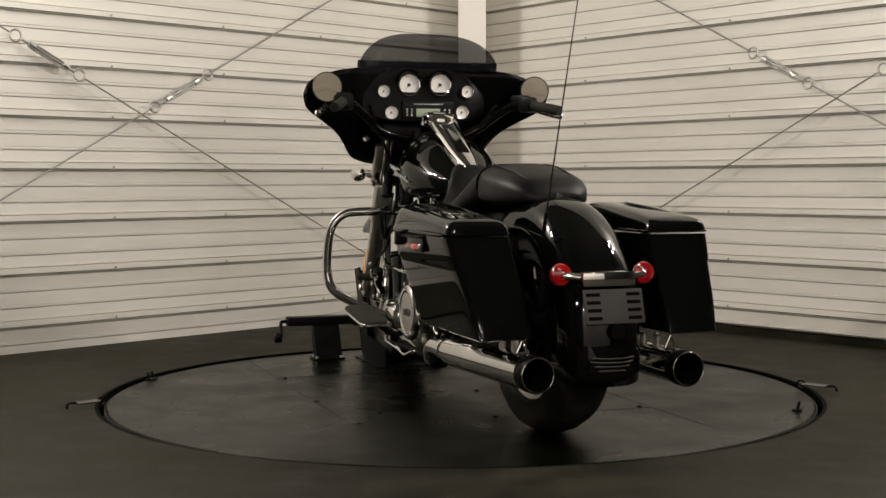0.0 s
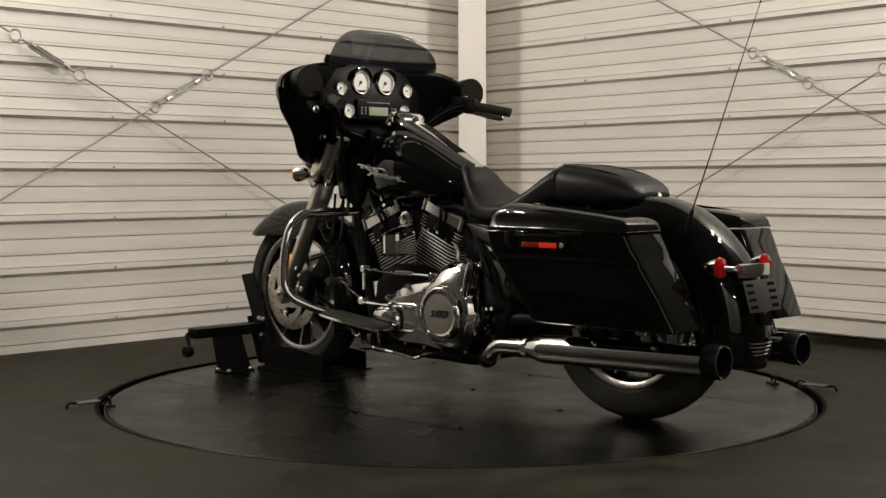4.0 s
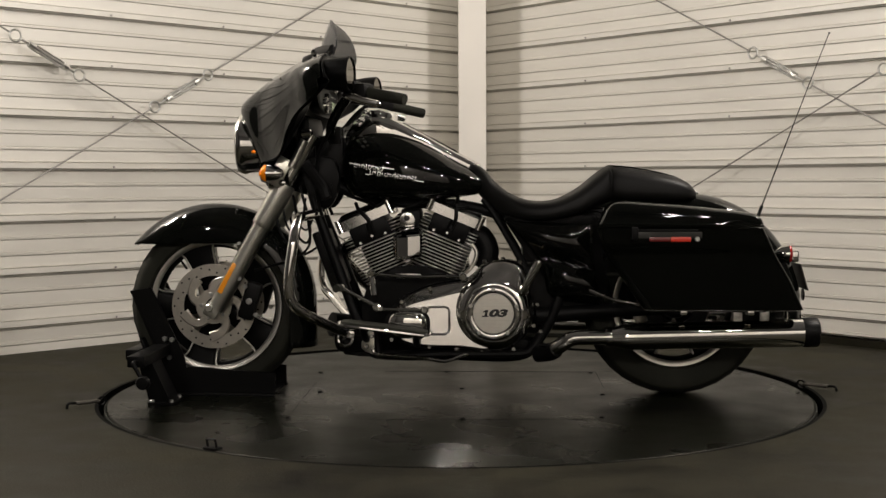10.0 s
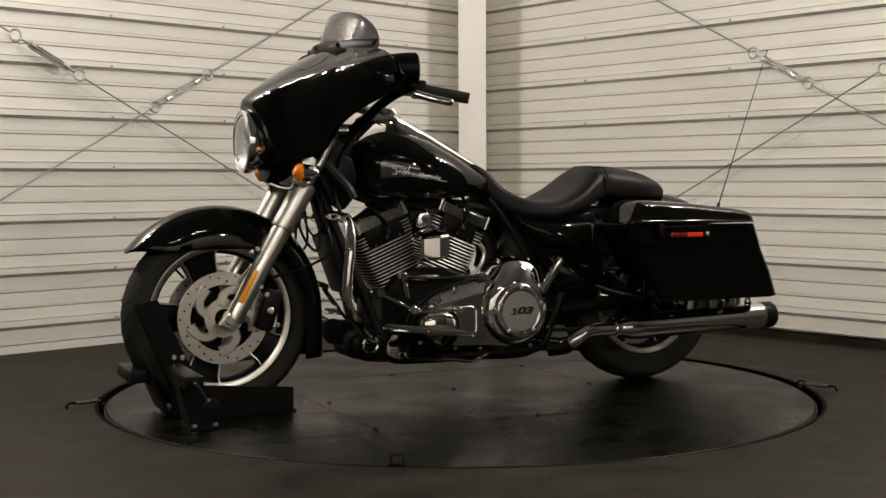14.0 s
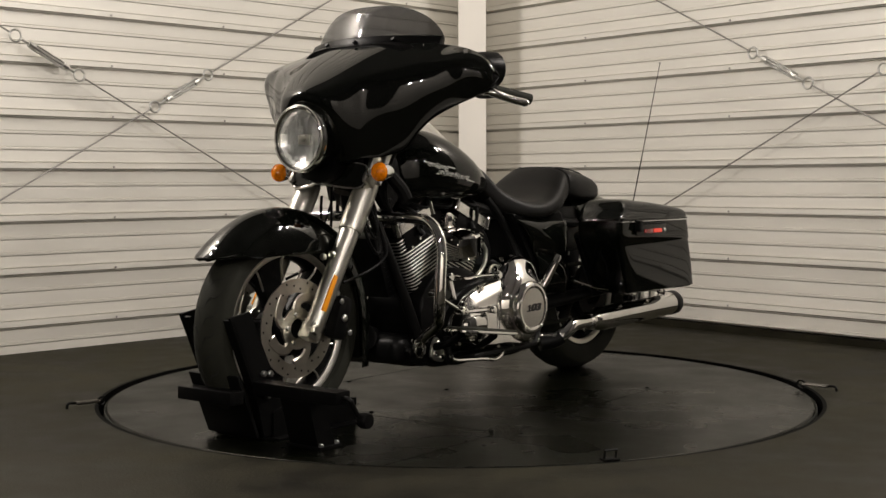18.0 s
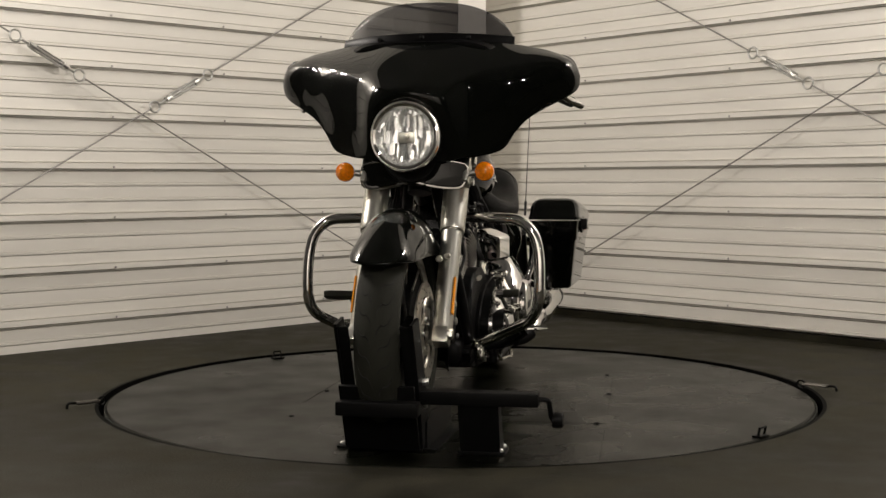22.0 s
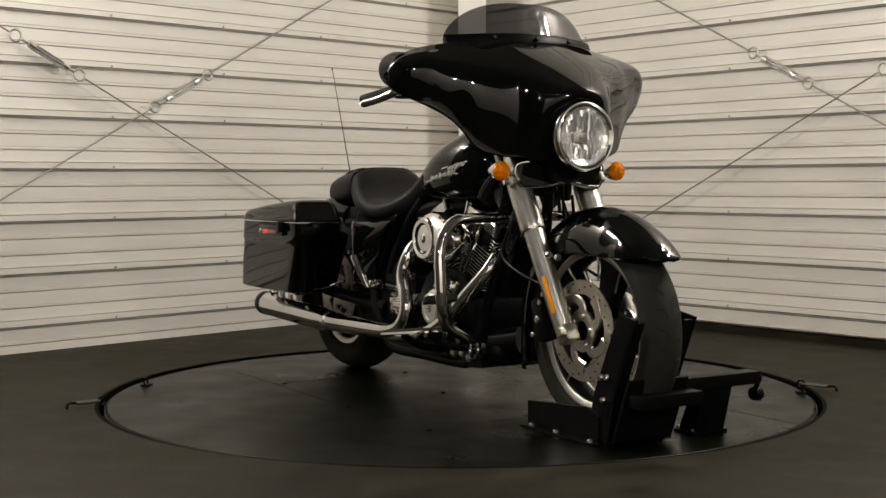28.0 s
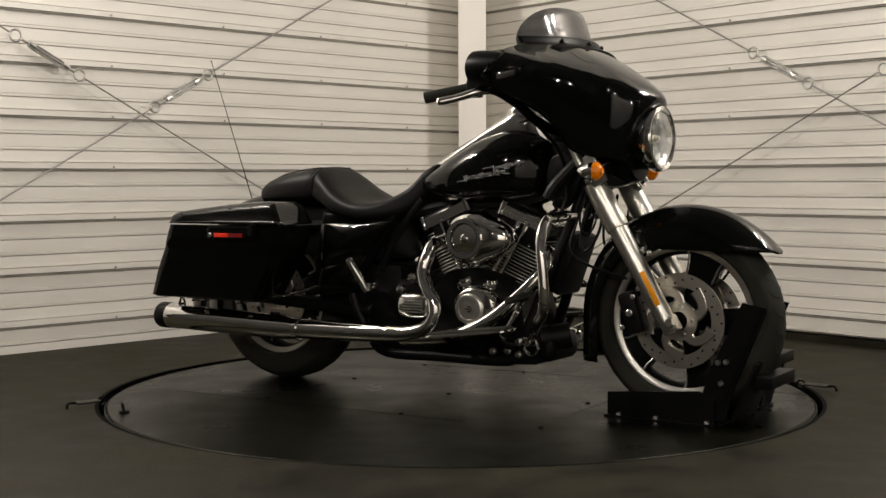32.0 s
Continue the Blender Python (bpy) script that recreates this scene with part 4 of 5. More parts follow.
loft(bm, [[(x, y - (LEAN * (z - 0.19) if y > 0.18 else 0), z) for x, z in between(f, d)] for y, f, d in ((0.156, 0, 0), (0.164, 0, 0), (0.173, 0.12, 0), (0.200, 0.90, 0), (0.2045, 1.0, 0.0), (0.2060, 1.0, 0.012))])
primary = part("primary_cover", bm, POLISH, bike, "polished chrome primary drive cover", smooth=32)
bm = B()
loft(bm, [[(x, y, z) for x, z in between(0, d)] for y, d in ((0.080, -0.05), (0.126, -0.05), (0.130, 0.004), (0.158, 0.004))])
part("primary_inner", bm, POWDER, primary, "black inner primary case")
bm = B()
tube(bm, [(x, 0.2065 - LEAN * (z - 0.19), z) for x, z in ((0.140, 0.218), (0.040, 0.218), (0.028, 0.224), (0.024, 0.236), (0.024, 0.292), (0.028, 0.302), (0.040, 0.307), (0.115, 0.305))], 0.0042, 8, 0)
part("cover_bead", bm, POLISH, primary, "raised rim round a flat panel")


SWELL = [(0, 0.0), (40, 0.0), (62, 0.006), (76, 0.026), (88, 0.034), (104, 0.042), (116, 0.046), (124, 0.042), (136, 0.022), (152, 0.004), (170, 0.0), (361, 0.0)]


def housing(r, b):
    """Outline of the clutch housing: a circle with a flat-topped swelling."""
    out = []
    for k in range(96):
        a = 360 * k / 96
        for (p0, w0), (p1, w1) in zip(SWELL, SWELL[1:]):
            if p0 <= a < p1:
                R = r + b * (w0 + (w1 - w0) * (a - p0) / (p1 - p0))
                break
        out.append((C1[0] + R * math.cos(radians(a)), C1[1] + R * math.sin(radians(a))))
    return out


bm = B()
loft(bm, [[(x, y, z) for x, z in housing(r, b)] for y, r, b in ((0.09, 0.132, 1), (0.160, 0.132, 1), (0.172, 0.131, 0.96), (0.183, 0.129, 0.86), (0.194, 0.125, 0.62), (0.204, 0.119, 0.36), (0.213, 0.111, 0.15), (0.220, 0.102, 0.03), (0.224, 0.090, 0))])
part("clutch_housing", bm, CHROME, primary, "domed chrome clutch housing with a flat boss", smooth=40)
bm = B()
turn(bm, (C1[0], 0.222, C1[1]), YA, [(0.0905, 0.0), (0.090, 0.014), (0.086, 0.020), (0.080, 0.0225), (0.070, 0.0225), (0.066, 0.020), (0.0655, 0.016)], 72)
derby = part("clutch_cover", bm, CHROME, bike, "round chrome clutch cover")
bm = B()
turn(bm, (C1[0], 0.236, C1[1]), YA, [(0.0652, 0), (0.0648, 0.006), (0, 0.006)], 56)
part("cover_face", bm, BRUSH, derby, "brushed aluminium disc")
bolts("cover_screw", [(C1[0] + 0.0775 * math.cos(a), 0.243, C1[1] + 0.0775 * math.sin(a)) for a in [radians(90 + 72 * i) for i in range(5)]], YA, ZINC, derby, 0.0065, 0.004)
bm = B()
for k in range(11):
    dz = -0.056 + 0.0112 * k
    hw = math.sqrt(max(0.0, 0.063 ** 2 - dz ** 2)) - 0.002
    box(bm, (C1[0], 0.2420, C1[1] + dz), (2 * hw, 0.0010, 0.0008))
part("face_groove", bm, DULL, derby, smooth=0)
txt = bpy.data.curves.new("engine_number", "FONT")
txt.body, txt.size, txt.align_x, txt.align_y, txt.extrude = "03", 0.031 * U, "CENTER", "CENTER", 0.001
txt.shear, txt.offset = 0.25, 0.0019
tob = new("engine_size_text", txt)
bpy.context.view_layer.update()
me = bpy.data.meshes.new_from_object(tob.evaluated_get(bpy.context.evaluated_depsgraph_get()))
bpy.data.objects.remove(tob)
me.materials.clear()
me.materials.append(MARK)
tm = new("engine_size_text", me)
tm.parent = derby
tm.matrix_local = Matrix.Translation(((C1[0] - 0.0125) * U, 0.2432 * U, C1[1] * U)) @ Matrix(((-1.85, 0, 0, 0), (0, 0, 1, 0), (0, 1, 0, 0), (0, 0, 0, 1)))
tagged(tm, "black italic engine size figures")
bm = B()
FLAG = [(-0.011, -0.0112), (0.0105, -0.0112), (0.0105, -0.0072), (0.005, -0.0072), (0.005, 0.0112), (-0.002, 0.0112), (-0.010, 0.0066), (-0.010, 0.0030), (-0.003, 0.0042), (-0.003, -0.0072), (-0.011, -0.0072)]
slab(bm, [(C1[0] + 0.0240 - u - 0.25 * v, C1[1] + v) for u, v in FLAG], 0.2424, 0.2440)
part("engine_size_text", bm, MARK, derby, "black italic figure with slab feet", smooth=0)
# oval inspection cover and case bolts
bm = B()
rings = []
for y, g in ((0.180, 1.0), (0.206, 1.0), (0.213, 0.94), (0.220, 0.82), (0.225, 0.62), (0.2275, 0.36), (0.228, 0.12)):
    rings.append([(0.160 + a, y, 0.250 + b) for a, b in superellipse(0, 0, 0.066 * g, 0.047 * g, 2.5, 36)])
loft(bm, rings)
part("inspection_cover", bm, CHROME, primary, "oval domed chrome inspection cover")
bm = B()
loft(bm, [[(0.160 + a, y, 0.250 + b) for a, b in superellipse(0, 0, 0.074, 0.054, 2.5, 36)] for y in (0.170, 0.205)])
part("cover_gasket", bm, SATIN, primary)
bolts("case_bolt", [(x, 0.166, z) for x, z in ((0.091, 0.174), (0.002, 0.168), (-0.082, 0.166), (-0.184, 0.168), (0.088, 0.366), (0.181, 0.322), (0.215, 0.198))], YA, CHROME, primary, 0.0085, 0.022, "chrome case bolt")
bolts("case_bolt", [(x, 0.126, z) for x, z in ((-0.250, 0.240), (-0.272, 0.221), (-0.014, 0.402), (-0.262, 0.31))], YA, CHROME, primary, 0.0085, 0.022, "chrome case bolt")
bolts("boss_bolt", [(-0.150, 0.13, 0.452), (-0.205, 0.13, 0.446), (-0.09, 0.13, 0.447)], (0, 0.3, 1), CHROME, primary, 0.008, 0.012)
bm = B()
slab(bm, rounded([(0.206, 0.395), (0.206, 0.408), (0.128, 0.408), (0.128, 0.395)], 4), 0.110, 0.119, 0.002)
part("inspection_tag", bm, BRUSH, crank)

# gear linkage on the left
bm = B()
tube(bm, [(0.378, 0.215, 0.370), (0.262, 0.222, 0.312)], 0.0062, 10, 0)
tube(bm, [(0.250, 0.232, 0.303), (0.102, 0.232, 0.301)], 0.0058, 10, 0)
tube(bm, [(0.279, 0.195, 0.415), (0.268, 0.205, 0.345)], 0.0100, 10, 0)
tube(bm, [(0.279, 0.185, 0.415), (0.16, 0.165, 0.402), (0.05, 0.16, 0.404), (-0.02, 0.165, 0.402)], 0.0060, 10, 3)
for c, r_ in (((0.378, 0.215, 0.370), 0.013), ((0.279, 0.195, 0.415), 0.013), ((0.257, 0.225, 0.309), 0.014), ((0.245, 0.228, 0.306), 0.010), ((0.102, 0.232, 0.301), 0.0125), ((-0.02, 0.165, 0.402), 0.013)):
    turn(bm, c, YA, [(0, -0.013), (r_, -0.012), (r_, 0.012), (r_ * 0.7, 0.015), (0, 0.015)], 16)
part("shift_linkage", bm, CHROME, bike, "chrome gear shift linkage")
bm = B()
tube(bm, [(0.382, 0.228, 0.370), (0.384, 0.275, 0.372)], 0.013, 12, 0)
part("shift_peg", bm, RUBBER, bike)

# footboards, brake pedal, pillion pegs
for q in (-1, 1):
    bm = B()
    out = superellipse(0, 0, 0.150, 0.054, 5, 36)
    rot = Matrix.Rotation(radians(-7), 3, "Y")
    rings = []
    for h, g in ((-0.010, 0.97), (-0.008, 1.0), (-0.003, 1.0), (-0.001, 0.985)):
        rings.append([Vector((0.228, 0.285 * q, 0.250)) + rot @ Vector((a * g, b * g, h)) for a, b in out])
    loft(bm, rings)
    board = part("footboard", bm, CHROME, bike, "chrome edged rider footboard")
    bm = B()
    rings = [[Vector((0.228, 0.285 * q, 0.250)) + rot @ Vector((a * g, b * g, h)) for a, b in out] for h, g in ((-0.002, 0.94), (0.004, 0.93), (0.006, 0.90))]
    loft(bm, rings)
    part("board_rubber", bm, RUBBER, board, "black rubber pad")
    bm = B()
    tube(bm, [(0.30, 0.11 * q, 0.19), (0.30, 0.20 * q, 0.205), (0.30, 0.265 * q, 0.245)], 0.012, 10, 4)
    part("board_bracket", bm, SATIN, board)
    bm = B()
    tube(bm, [(0.13, 0.11 * q, 0.17), (0.13, 0.20 * q, 0.185), (0.13, 0.265 * q, 0.225)], 0.012, 10, 4)
    part("board_bracket", bm, SATIN, board)
    bm = B()
    tube(bm, [(0.275, 0.20 * q, 0.172), (0.255, 0.20 * q, 0.151), (0.111, 0.20 * q, 0.139), (0.037, 0.20 * q, 0.130), (-0.018, 0.19 * q, 0.147), (-0.08, 0.15 * q, 0.156)], 0.0065, 8, 4)
    part("side_rail", bm, CHROME, bike, "thin chrome lower rail") if q > 0 else bm.free()
    # pillion peg folded up
    bm = B()
    rings = []
    a0, a1 = Vector((-0.212, 0.218 * q, 0.350)), Vector((-0.268, 0.246 * q, 0.462))
    for f, w, t_ in ((0, 0.009, 0.009), (0.10, 0.012, 0.012), (0.6, 0.0145, 0.0145), (0.90, 0.0145, 0.0145), (0.97, 0.0115, 0.0115), (1.0, 0.005, 0.005)):
        rings.append([a0.lerp(a1, f) + Vector((a * 0.9, b * q, a * 0.45)) for a, b in superellipse(0, 0, w, t_, 2.0, 20)])
    loft(bm, rings)
    peg = part("pillion_peg", bm, CHROME, bike, "folded chrome pillion footrest")
    bm = B()
    box(bm, (-0.215, 0.195 * q, 0.365), (0.04, 0.05, 0.03), 0.008)
    tube(bm, [(-0.21, 0.12 * q, 0.34), (-0.214, 0.20 * q, 0.362)], 0.014, 10, 0)
    part("peg_mount", bm, CHROME, peg)
bm = B()
slab(bm, rounded([(0.37, 0.160), (0.34, 0.205), (-0.18, 0.205), (-0.24, 0.165), (-0.20, 0.138), (0.33, 0.134)], 4), -0.125, 0.125, 0.012)
part("oil_pan", bm, POWDER, bike, "black flat oil pan under the engine")
# folded side stand with its bracket
bm = B()
slab(bm, rounded([(0.318, 0.165), (0.262, 0.142), (0.252, 0.165), (0.275, 0.215), (0.300, 0.218)], 3), 0.145, 0.155, 0.002)
stand = part("side_stand_bracket", bm, DULL, bike, "silver side stand bracket")
bolts("stand_bolt", [(0.30, 0.155, 0.172), (0.268, 0.155, 0.158), (0.284, 0.155, 0.205)], YA, CHROME, stand, 0.008, 0.006)
bm = B()
tube(bm, [(0.262, 0.172, 0.225), (0.258, 0.176, 0.165), (0.235, 0.178, 0.143), (0.05, 0.178, 0.150), (-0.20, 0.172, 0.152), (-0.245, 0.165, 0.170), (-0.275, 0.16, 0.215)], 0.012, 10, 5)
part("side_stand", bm, SATIN, bike, "black folded side stand leg")
bm = B()
rings = [[(0.395 + b * 0.9, -0.282 + a, z + b * 0.35) for a, b in superellipse(0, 0, 0.056, 0.024, 4, 24)] for z in (0.352, 0.368)]
loft(bm, rings)
ped = part("brake_pedal", bm, RUBBER, bike, "black rubber brake pedal pad")
bm = B()
tube(bm, [(0.39, -0.25, 0.350), (0.36, -0.235, 0.30), (0.31, -0.22, 0.235)], 0.009, 10, 4)
part("pedal_arm", bm, CHROME, ped)

# engine guard bars
for q in (-1, 1):
    bm = B()
    tube(bm, [(0.470, 0.04 * q, 0.607), (0.478, 0.12 * q, 0.607), (0.490, 0.23 * q, 0.604), (0.497, 0.290 * q, 0.598), (0.504, 0.332 * q, 0.562), (0.510, 0.349 * q, 0.510), (0.520, 0.354 * q, 0.440), (0.523, 0.352 * q, 0.370), (0.508, 0.338 * q, 0.322), (0.470, 0.300 * q, 0.288), (0.415, 0.210 * q, 0.245), (0.355, 0.130 * q, 0.205)], 0.0165, 16, 5)
    guard = part("engine_guard", bm, CHROME, bike, "bent chrome engine guard bar")
    bm = B()
    box(bm, (0.362, 0.142 * q, 0.212), (0.045, 0.03, 0.028), 0.006)
    bolt(bm, (0.362, 0.157 * q, 0.212), (0, q, 0), 0.009, 0.008)
    torus(bm, (0.372, 0.150 * q, 0.196), YA, 0.024, 0.006)
    part("guard_clamp", bm, CHROME, guard, "chrome clamp round the frame tube")

# right side of the engine
bm = B()
rings = []
for y, k in ((-0.100, 0.80), (-0.125, 0.96), (-0.150, 1.0), (-0.175, 0.97), (-0.192, 0.86), (-0.203, 0.66), (-0.208, 0.42)):
    ring = []
    for j in range(44):
        t = 2 * math.pi * j / 44
        hx = 0.150 if math.cos(t) > 0 else 0.098
        ring.append((0.165 + hx * math.cos(t) * k, y, 0.533 + 0.086 * math.sin(t) * k * (0.90 if math.cos(t) > 0.3 else 1)))
    rings.append(ring)
loft(bm, rings)
airbox = part("air_cleaner", bm, CHROME, bike, "oval polished chrome air cleaner", smooth=60)
bm = B()
turn(bm, (0.160, -0.196, 0.533), (0, -1, 0), [(0.068, -0.004), (0.067, 0.012), (0.063, 0.016), (0.050, 0.016), (0.047, 0.011), (0.040, 0.005), (0.025, 0.0035), (0.0, 0.003)], 56)
cap = part("air_cleaner_disc", bm, CHROME, airbox, "brushed round centre disc")
bm = B()
torus(bm, (0.160, -0.2085, 0.533), (0, -1, 0), 0.0480, 0.0022, 40)
part("groove_ring", bm, SATIN, airbox, "black groove round the centre")
bm = B()
turn(bm, (0.160, -0.199, 0.533), (0, -1, 0), [(0.020, 0.0), (0.019, 0.005), (0.012, 0.012), (0.005, 0.014), (0, 0.014)], 28)
part("centre_boss", bm, CHROME, airbox)
bm = B()
rings = []
for y, k in ((-0.105, 1.0), (-0.150, 1.0), (-0.172, 0.9), (-0.180, 0.74)):
    rings.append([(0.175 + a * k, y, 0.312 + b * k) for a, b in superellipse(0, 0, 0.085, 0.070, 2.4, 36)])
loft(bm, rings)
cam_cover = part("cam_cover", bm, CHROME, bike, "chrome cam chest cover", smooth=60)
bm = B()
turn(bm, (0.164, -0.172, 0.308), (0, -1, 0), [(0.050, 0), (0.049, 0.016), (0.045, 0.020), (0.036, 0.020), (0.035, 0.017), (0, 0.017)], 40)
part("timing_cover", bm, BRUSH, cam_cover, "round brushed timing cover")
bm = B()
for k in (-1, 0, 1):
    box(bm, (0.164 + (0.003 if k else 0), -0.1915, 0.308 + 0.008 * k), (0.022 if k == 0 else 0.012, 0.003, 0.004))
part("cover_emblem", bm, MARK, cam_cover, "small dark emblem", smooth=0)
bm = B()
for q in (-1, 1):
    tube(bm, [(0.16 + 0.045 * q, -0.10, 0.36), (0.16 + 0.052 * q, -0.115, 0.405)], 0.024, 14, 0)
    box(bm, (0.16 + 0.048 * q, -0.118, 0.375), (0.05, 0.03, 0.03), 0.008)
part("tappet_block", bm, CHROME, cam_cover, "chrome tappet blocks")
bm = B()
rings = []
for y, k in ((-0.10, 1.0), (-0.165, 1.0), (-0.185, 0.93), (-0.192, 0.8)):
    rings.append([(-0.050 + a * k, y, 0.305 + b * k) for a, b in superellipse(0, 0, 0.066, 0.043, 4, 32)])
loft(bm, rings)
trans = part("clutch_release_cover", bm, CHROME, bike, "chrome gearbox side cover", smooth=60)
for k in range(5):
    bm = B()
    box(bm, (-0.050, -0.192, 0.288 + 0.009 * k), (0.080, 0.003, 0.004), 0.001)
    part("cover_rib", bm, DULL, trans)
for c, r in (((-0.13, -0.135, 0.355), 0.018), ((-0.085, -0.13, 0.395), 0.020), ((-0.12, -0.13, 0.30), 0.016)):
    bm = B()
    turn(bm, c, (0, -1, 0), [(0, -0.02), (r, -0.02), (r, 0.006), (r * 0.7, 0.016), (0, 0.019)], 20)
    part("gearbox_plug", bm, CHROME, trans, "round chrome plug")
bm = B()
tube(bm, [(0.30, -0.10, 0.20), (0.30, -0.125, 0.20)], 0.035, 20, 0)
tube(bm, [(0.36, -0.07, 0.21), (0.44, -0.02, 0.225)], 0.042, 24, 0)
part("oil_filter", bm, SATIN, bike, "black oil filter")
for c in ((0.315, -0.13, 0.205), (0.275, -0.13, 0.175), (0.315, -0.13, 0.165), (0.22, -0.13, 0.170), (0.25, -0.13, 0.215), (0.36, -0.115, 0.20)):
    bm = B()
    turn(bm, c, (0, -1, 0), [(0, -0.01), (0.013, -0.01), (0.013, 0.006), (0.008, 0.011), (0, 0.012)], 14)
    part("drain_plug", bm, ZINC, bike, "bright plugs low on the crankcase")

# exhaust
bm = B()
tube(bm, [(0.005, -0.09, 0.52), (0.000, -0.145, 0.505), (0.000, -0.175, 0.470), (-0.008, -0.190, 0.425), (0.010, -0.201, 0.380), (0.045, -0.209, 0.335), (0.052, -0.215, 0.285), (0.020, -0.220, 0.242), (-0.050, -0.224, 0.221), (-0.150, -0.226, 0.216), (-0.420, -0.231, 0.213), (-0.560, -0.231, 0.213)], [0.0225] * 8 + [0.025, 0.030, 0.034, 0.034], 18, 5)
part("exhaust_pipe", bm, CHROME, bike, "chrome rear exhaust pipe with heat shield")
bm = B()
tube(bm, [(0.370, -0.06, 0.500), (0.402, -0.090, 0.475), (0.395, -0.122, 0.430), (0.340, -0.152, 0.365), (0.250, -0.175, 0.285), (0.160, -0.190, 0.235), (0.060, -0.200, 0.212), (-0.080, -0.205, 0.200)], 0.0235, 18, 5)
part("exhaust_pipe", bm, CHROME, bike, "chrome front exhaust pipe")
for q in (-1, 1):
    bm = B()
    a = Vector((-0.500, 0.232 * q, 0.214 if q > 0 else 0.212))
    b = Vector((-1.108, 0.213 * q, 0.228 if q > 0 else 0.224))
    d = (b - a)
    e, run = d.normalized(), d.length
    turn(bm, a, e, [(0.024 if q > 0 else 0.035, -0.018), (0.029 if q > 0 else 0.0365, 0.0), (0.040, 0.035), (0.0435, 0.060), (0.0455, run - 0.02), (0.0455, run + 0.002), (0.0415, run + 0.002), (0.0410, run - 0.16), (0.024, run - 0.165)], 36)
    muf = part("muffler", bm, CHROME, bike, "long chrome muffler with black end cap")
    bm = B()
    turn(bm, b, e, [(0.0458, -0.004), (0.0475, 0.004), (0.0475, 0.040), (0.044, 0.046), (0.0425, 0.045), (0.0420, 0.030), (0.0420, -0.002)], 36, ring=True)
    cap_ = part("end_cap", bm, SATIN, muf, "black muffler end cap")
    bm = B()
    turn(bm, b, e, [(0.0408, 0.030), (0.0405, -0.14), (0.020, -0.15), (0.0, -0.155)], 28)
    part("baffle", bm, DARK, cap_, "dark bore of the muffler")
    bm = B()
    torus(bm, b + e * 0.046, e, 0.0435, 0.0012, 40)
    part("cap_edge", bm, CHROME, cap_, "thin bright rim")
    bm = B()
    hc = b + Vector((0.055, 0.0, 0.062))
    for u, v in (((-0.016, -0.016), (0.0, 0.016)), ((0.016, -0.016), (0.0, 0.016)), ((-0.016, -0.016), (0.016, -0.016))):
        tube(bm, [hc + Vector((0, u[0], u[1])), hc + Vector((0, v[0], v[1]))], 0.004, 8, 0)
    part("muffler_bracket", bm, CHROME, muf, "small chrome triangle bracket")
    bm = B()
    g = 0.0 if q > 0 else 0.007
    turn(bm, a + d * -0.02, e, [(0.025 + g, -0.009), (0.0315 + g, -0.009), (0.0325 + g, 0.0), (0.0315 + g, 0.009), (0.025 + g, 0.009)], 24, ring=True)
    part("muffler_clamp", bm, CHROME, muf)
    for f in (0.66, 0.80):
        bm = B()
        box(bm, a + d * f + Vector((0, -0.01 * q, 0.058)), (0.03, 0.012, 0.032), 0.004)
        part("muffler_hanger", bm, ZINC, muf)
bm = B()
tube(bm, [(-0.100, -0.10, 0.185), (-0.180, 0.0, 0.175), (-0.250, 0.12, 0.165), (-0.300, 0.200, 0.165), (-0.335, 0.228, 0.185), (-0.370, 0.235, 0.208), (-0.420, 0.236, 0.213), (-0.530, 0.232, 0.214)], 0.0245, 18, 5)
part("crossover_pipe", bm, CHROME, bike, "chrome crossover pipe")
bm = B()
tube(bm, [(-0.262, 0.17, 0.150), (-0.30, 0.203, 0.158), (-0.320, 0.222, 0.172)], 0.027, 14, 4)
part("pipe_cover", bm, SATIN, bike)

# headlamp, fairing
HL = Vector((0.712, 0.0, 0.842))
bm = B()
turn(bm, HL, (1, 0, 0), [(0.070, -0.09), (0.092, -0.05), (0.097, 0.0), (0.1015, 0.010), (0.1015, 0.022), (0.098, 0.030), (0.091, 0.034), (0.085, 0.031), (0.083, 0.022)], 64)
lamp = part("headlamp", bm, CHROME, bike, "round headlamp in a chrome ring")
bm = B()
turn(bm, HL, (1, 0, 0), [(0.004, -0.016), (0.016, -0.015), (0.028, -0.012), (0.040, -0.008), (0.052, -0.002), (0.063, 0.005), (0.074, 0.013), (0.085, 0.022)], 26)
part("lamp_bowl", bm, BOWL, lamp, "mirrored lamp bowl", smooth=0)
# upright mirrored facets, each turned a little its own way
rnd = random.Random(4)
bm = B()
for i in range(27):
    y = -0.0806 + 0.0062 * i
    half = math.sqrt(max(0.0, 0.0835 ** 2 - y * y))
    z = -half
    while z < half - 0.004:
        run = min(rnd.uniform(0.018, 0.050), half - z)
        c0 = z + run / 2
        depth = -0.004 + 0.020 * (y * y + c0 * c0) / 0.0064
        ty, tz = rnd.uniform(-0.34, 0.34), rnd.uniform(-0.16, 0.16)
        bm.faces.new([bm.verts.new(HL + Vector((depth + ty * u + tz * v, y + u, c0 + v))) for u, v in ((-0.0030, -run / 2), (0.0030, -run / 2), (0.0030, run / 2), (-0.0030, run / 2))])
        z += run
part("bowl_facet", bm, BOWL, lamp, "upright mirrored facets of the bowl", smooth=0)
bm = B()
turn(bm, HL, (1, 0, 0), [(0.0, 0.020), (0.008, 0.019), (0.0095, 0.010), (0.0095, -0.010)], 20)
box(bm, HL + Vector((0.006, 0, -0.004)), (0.004, 0.046, 0.030), 0.002)
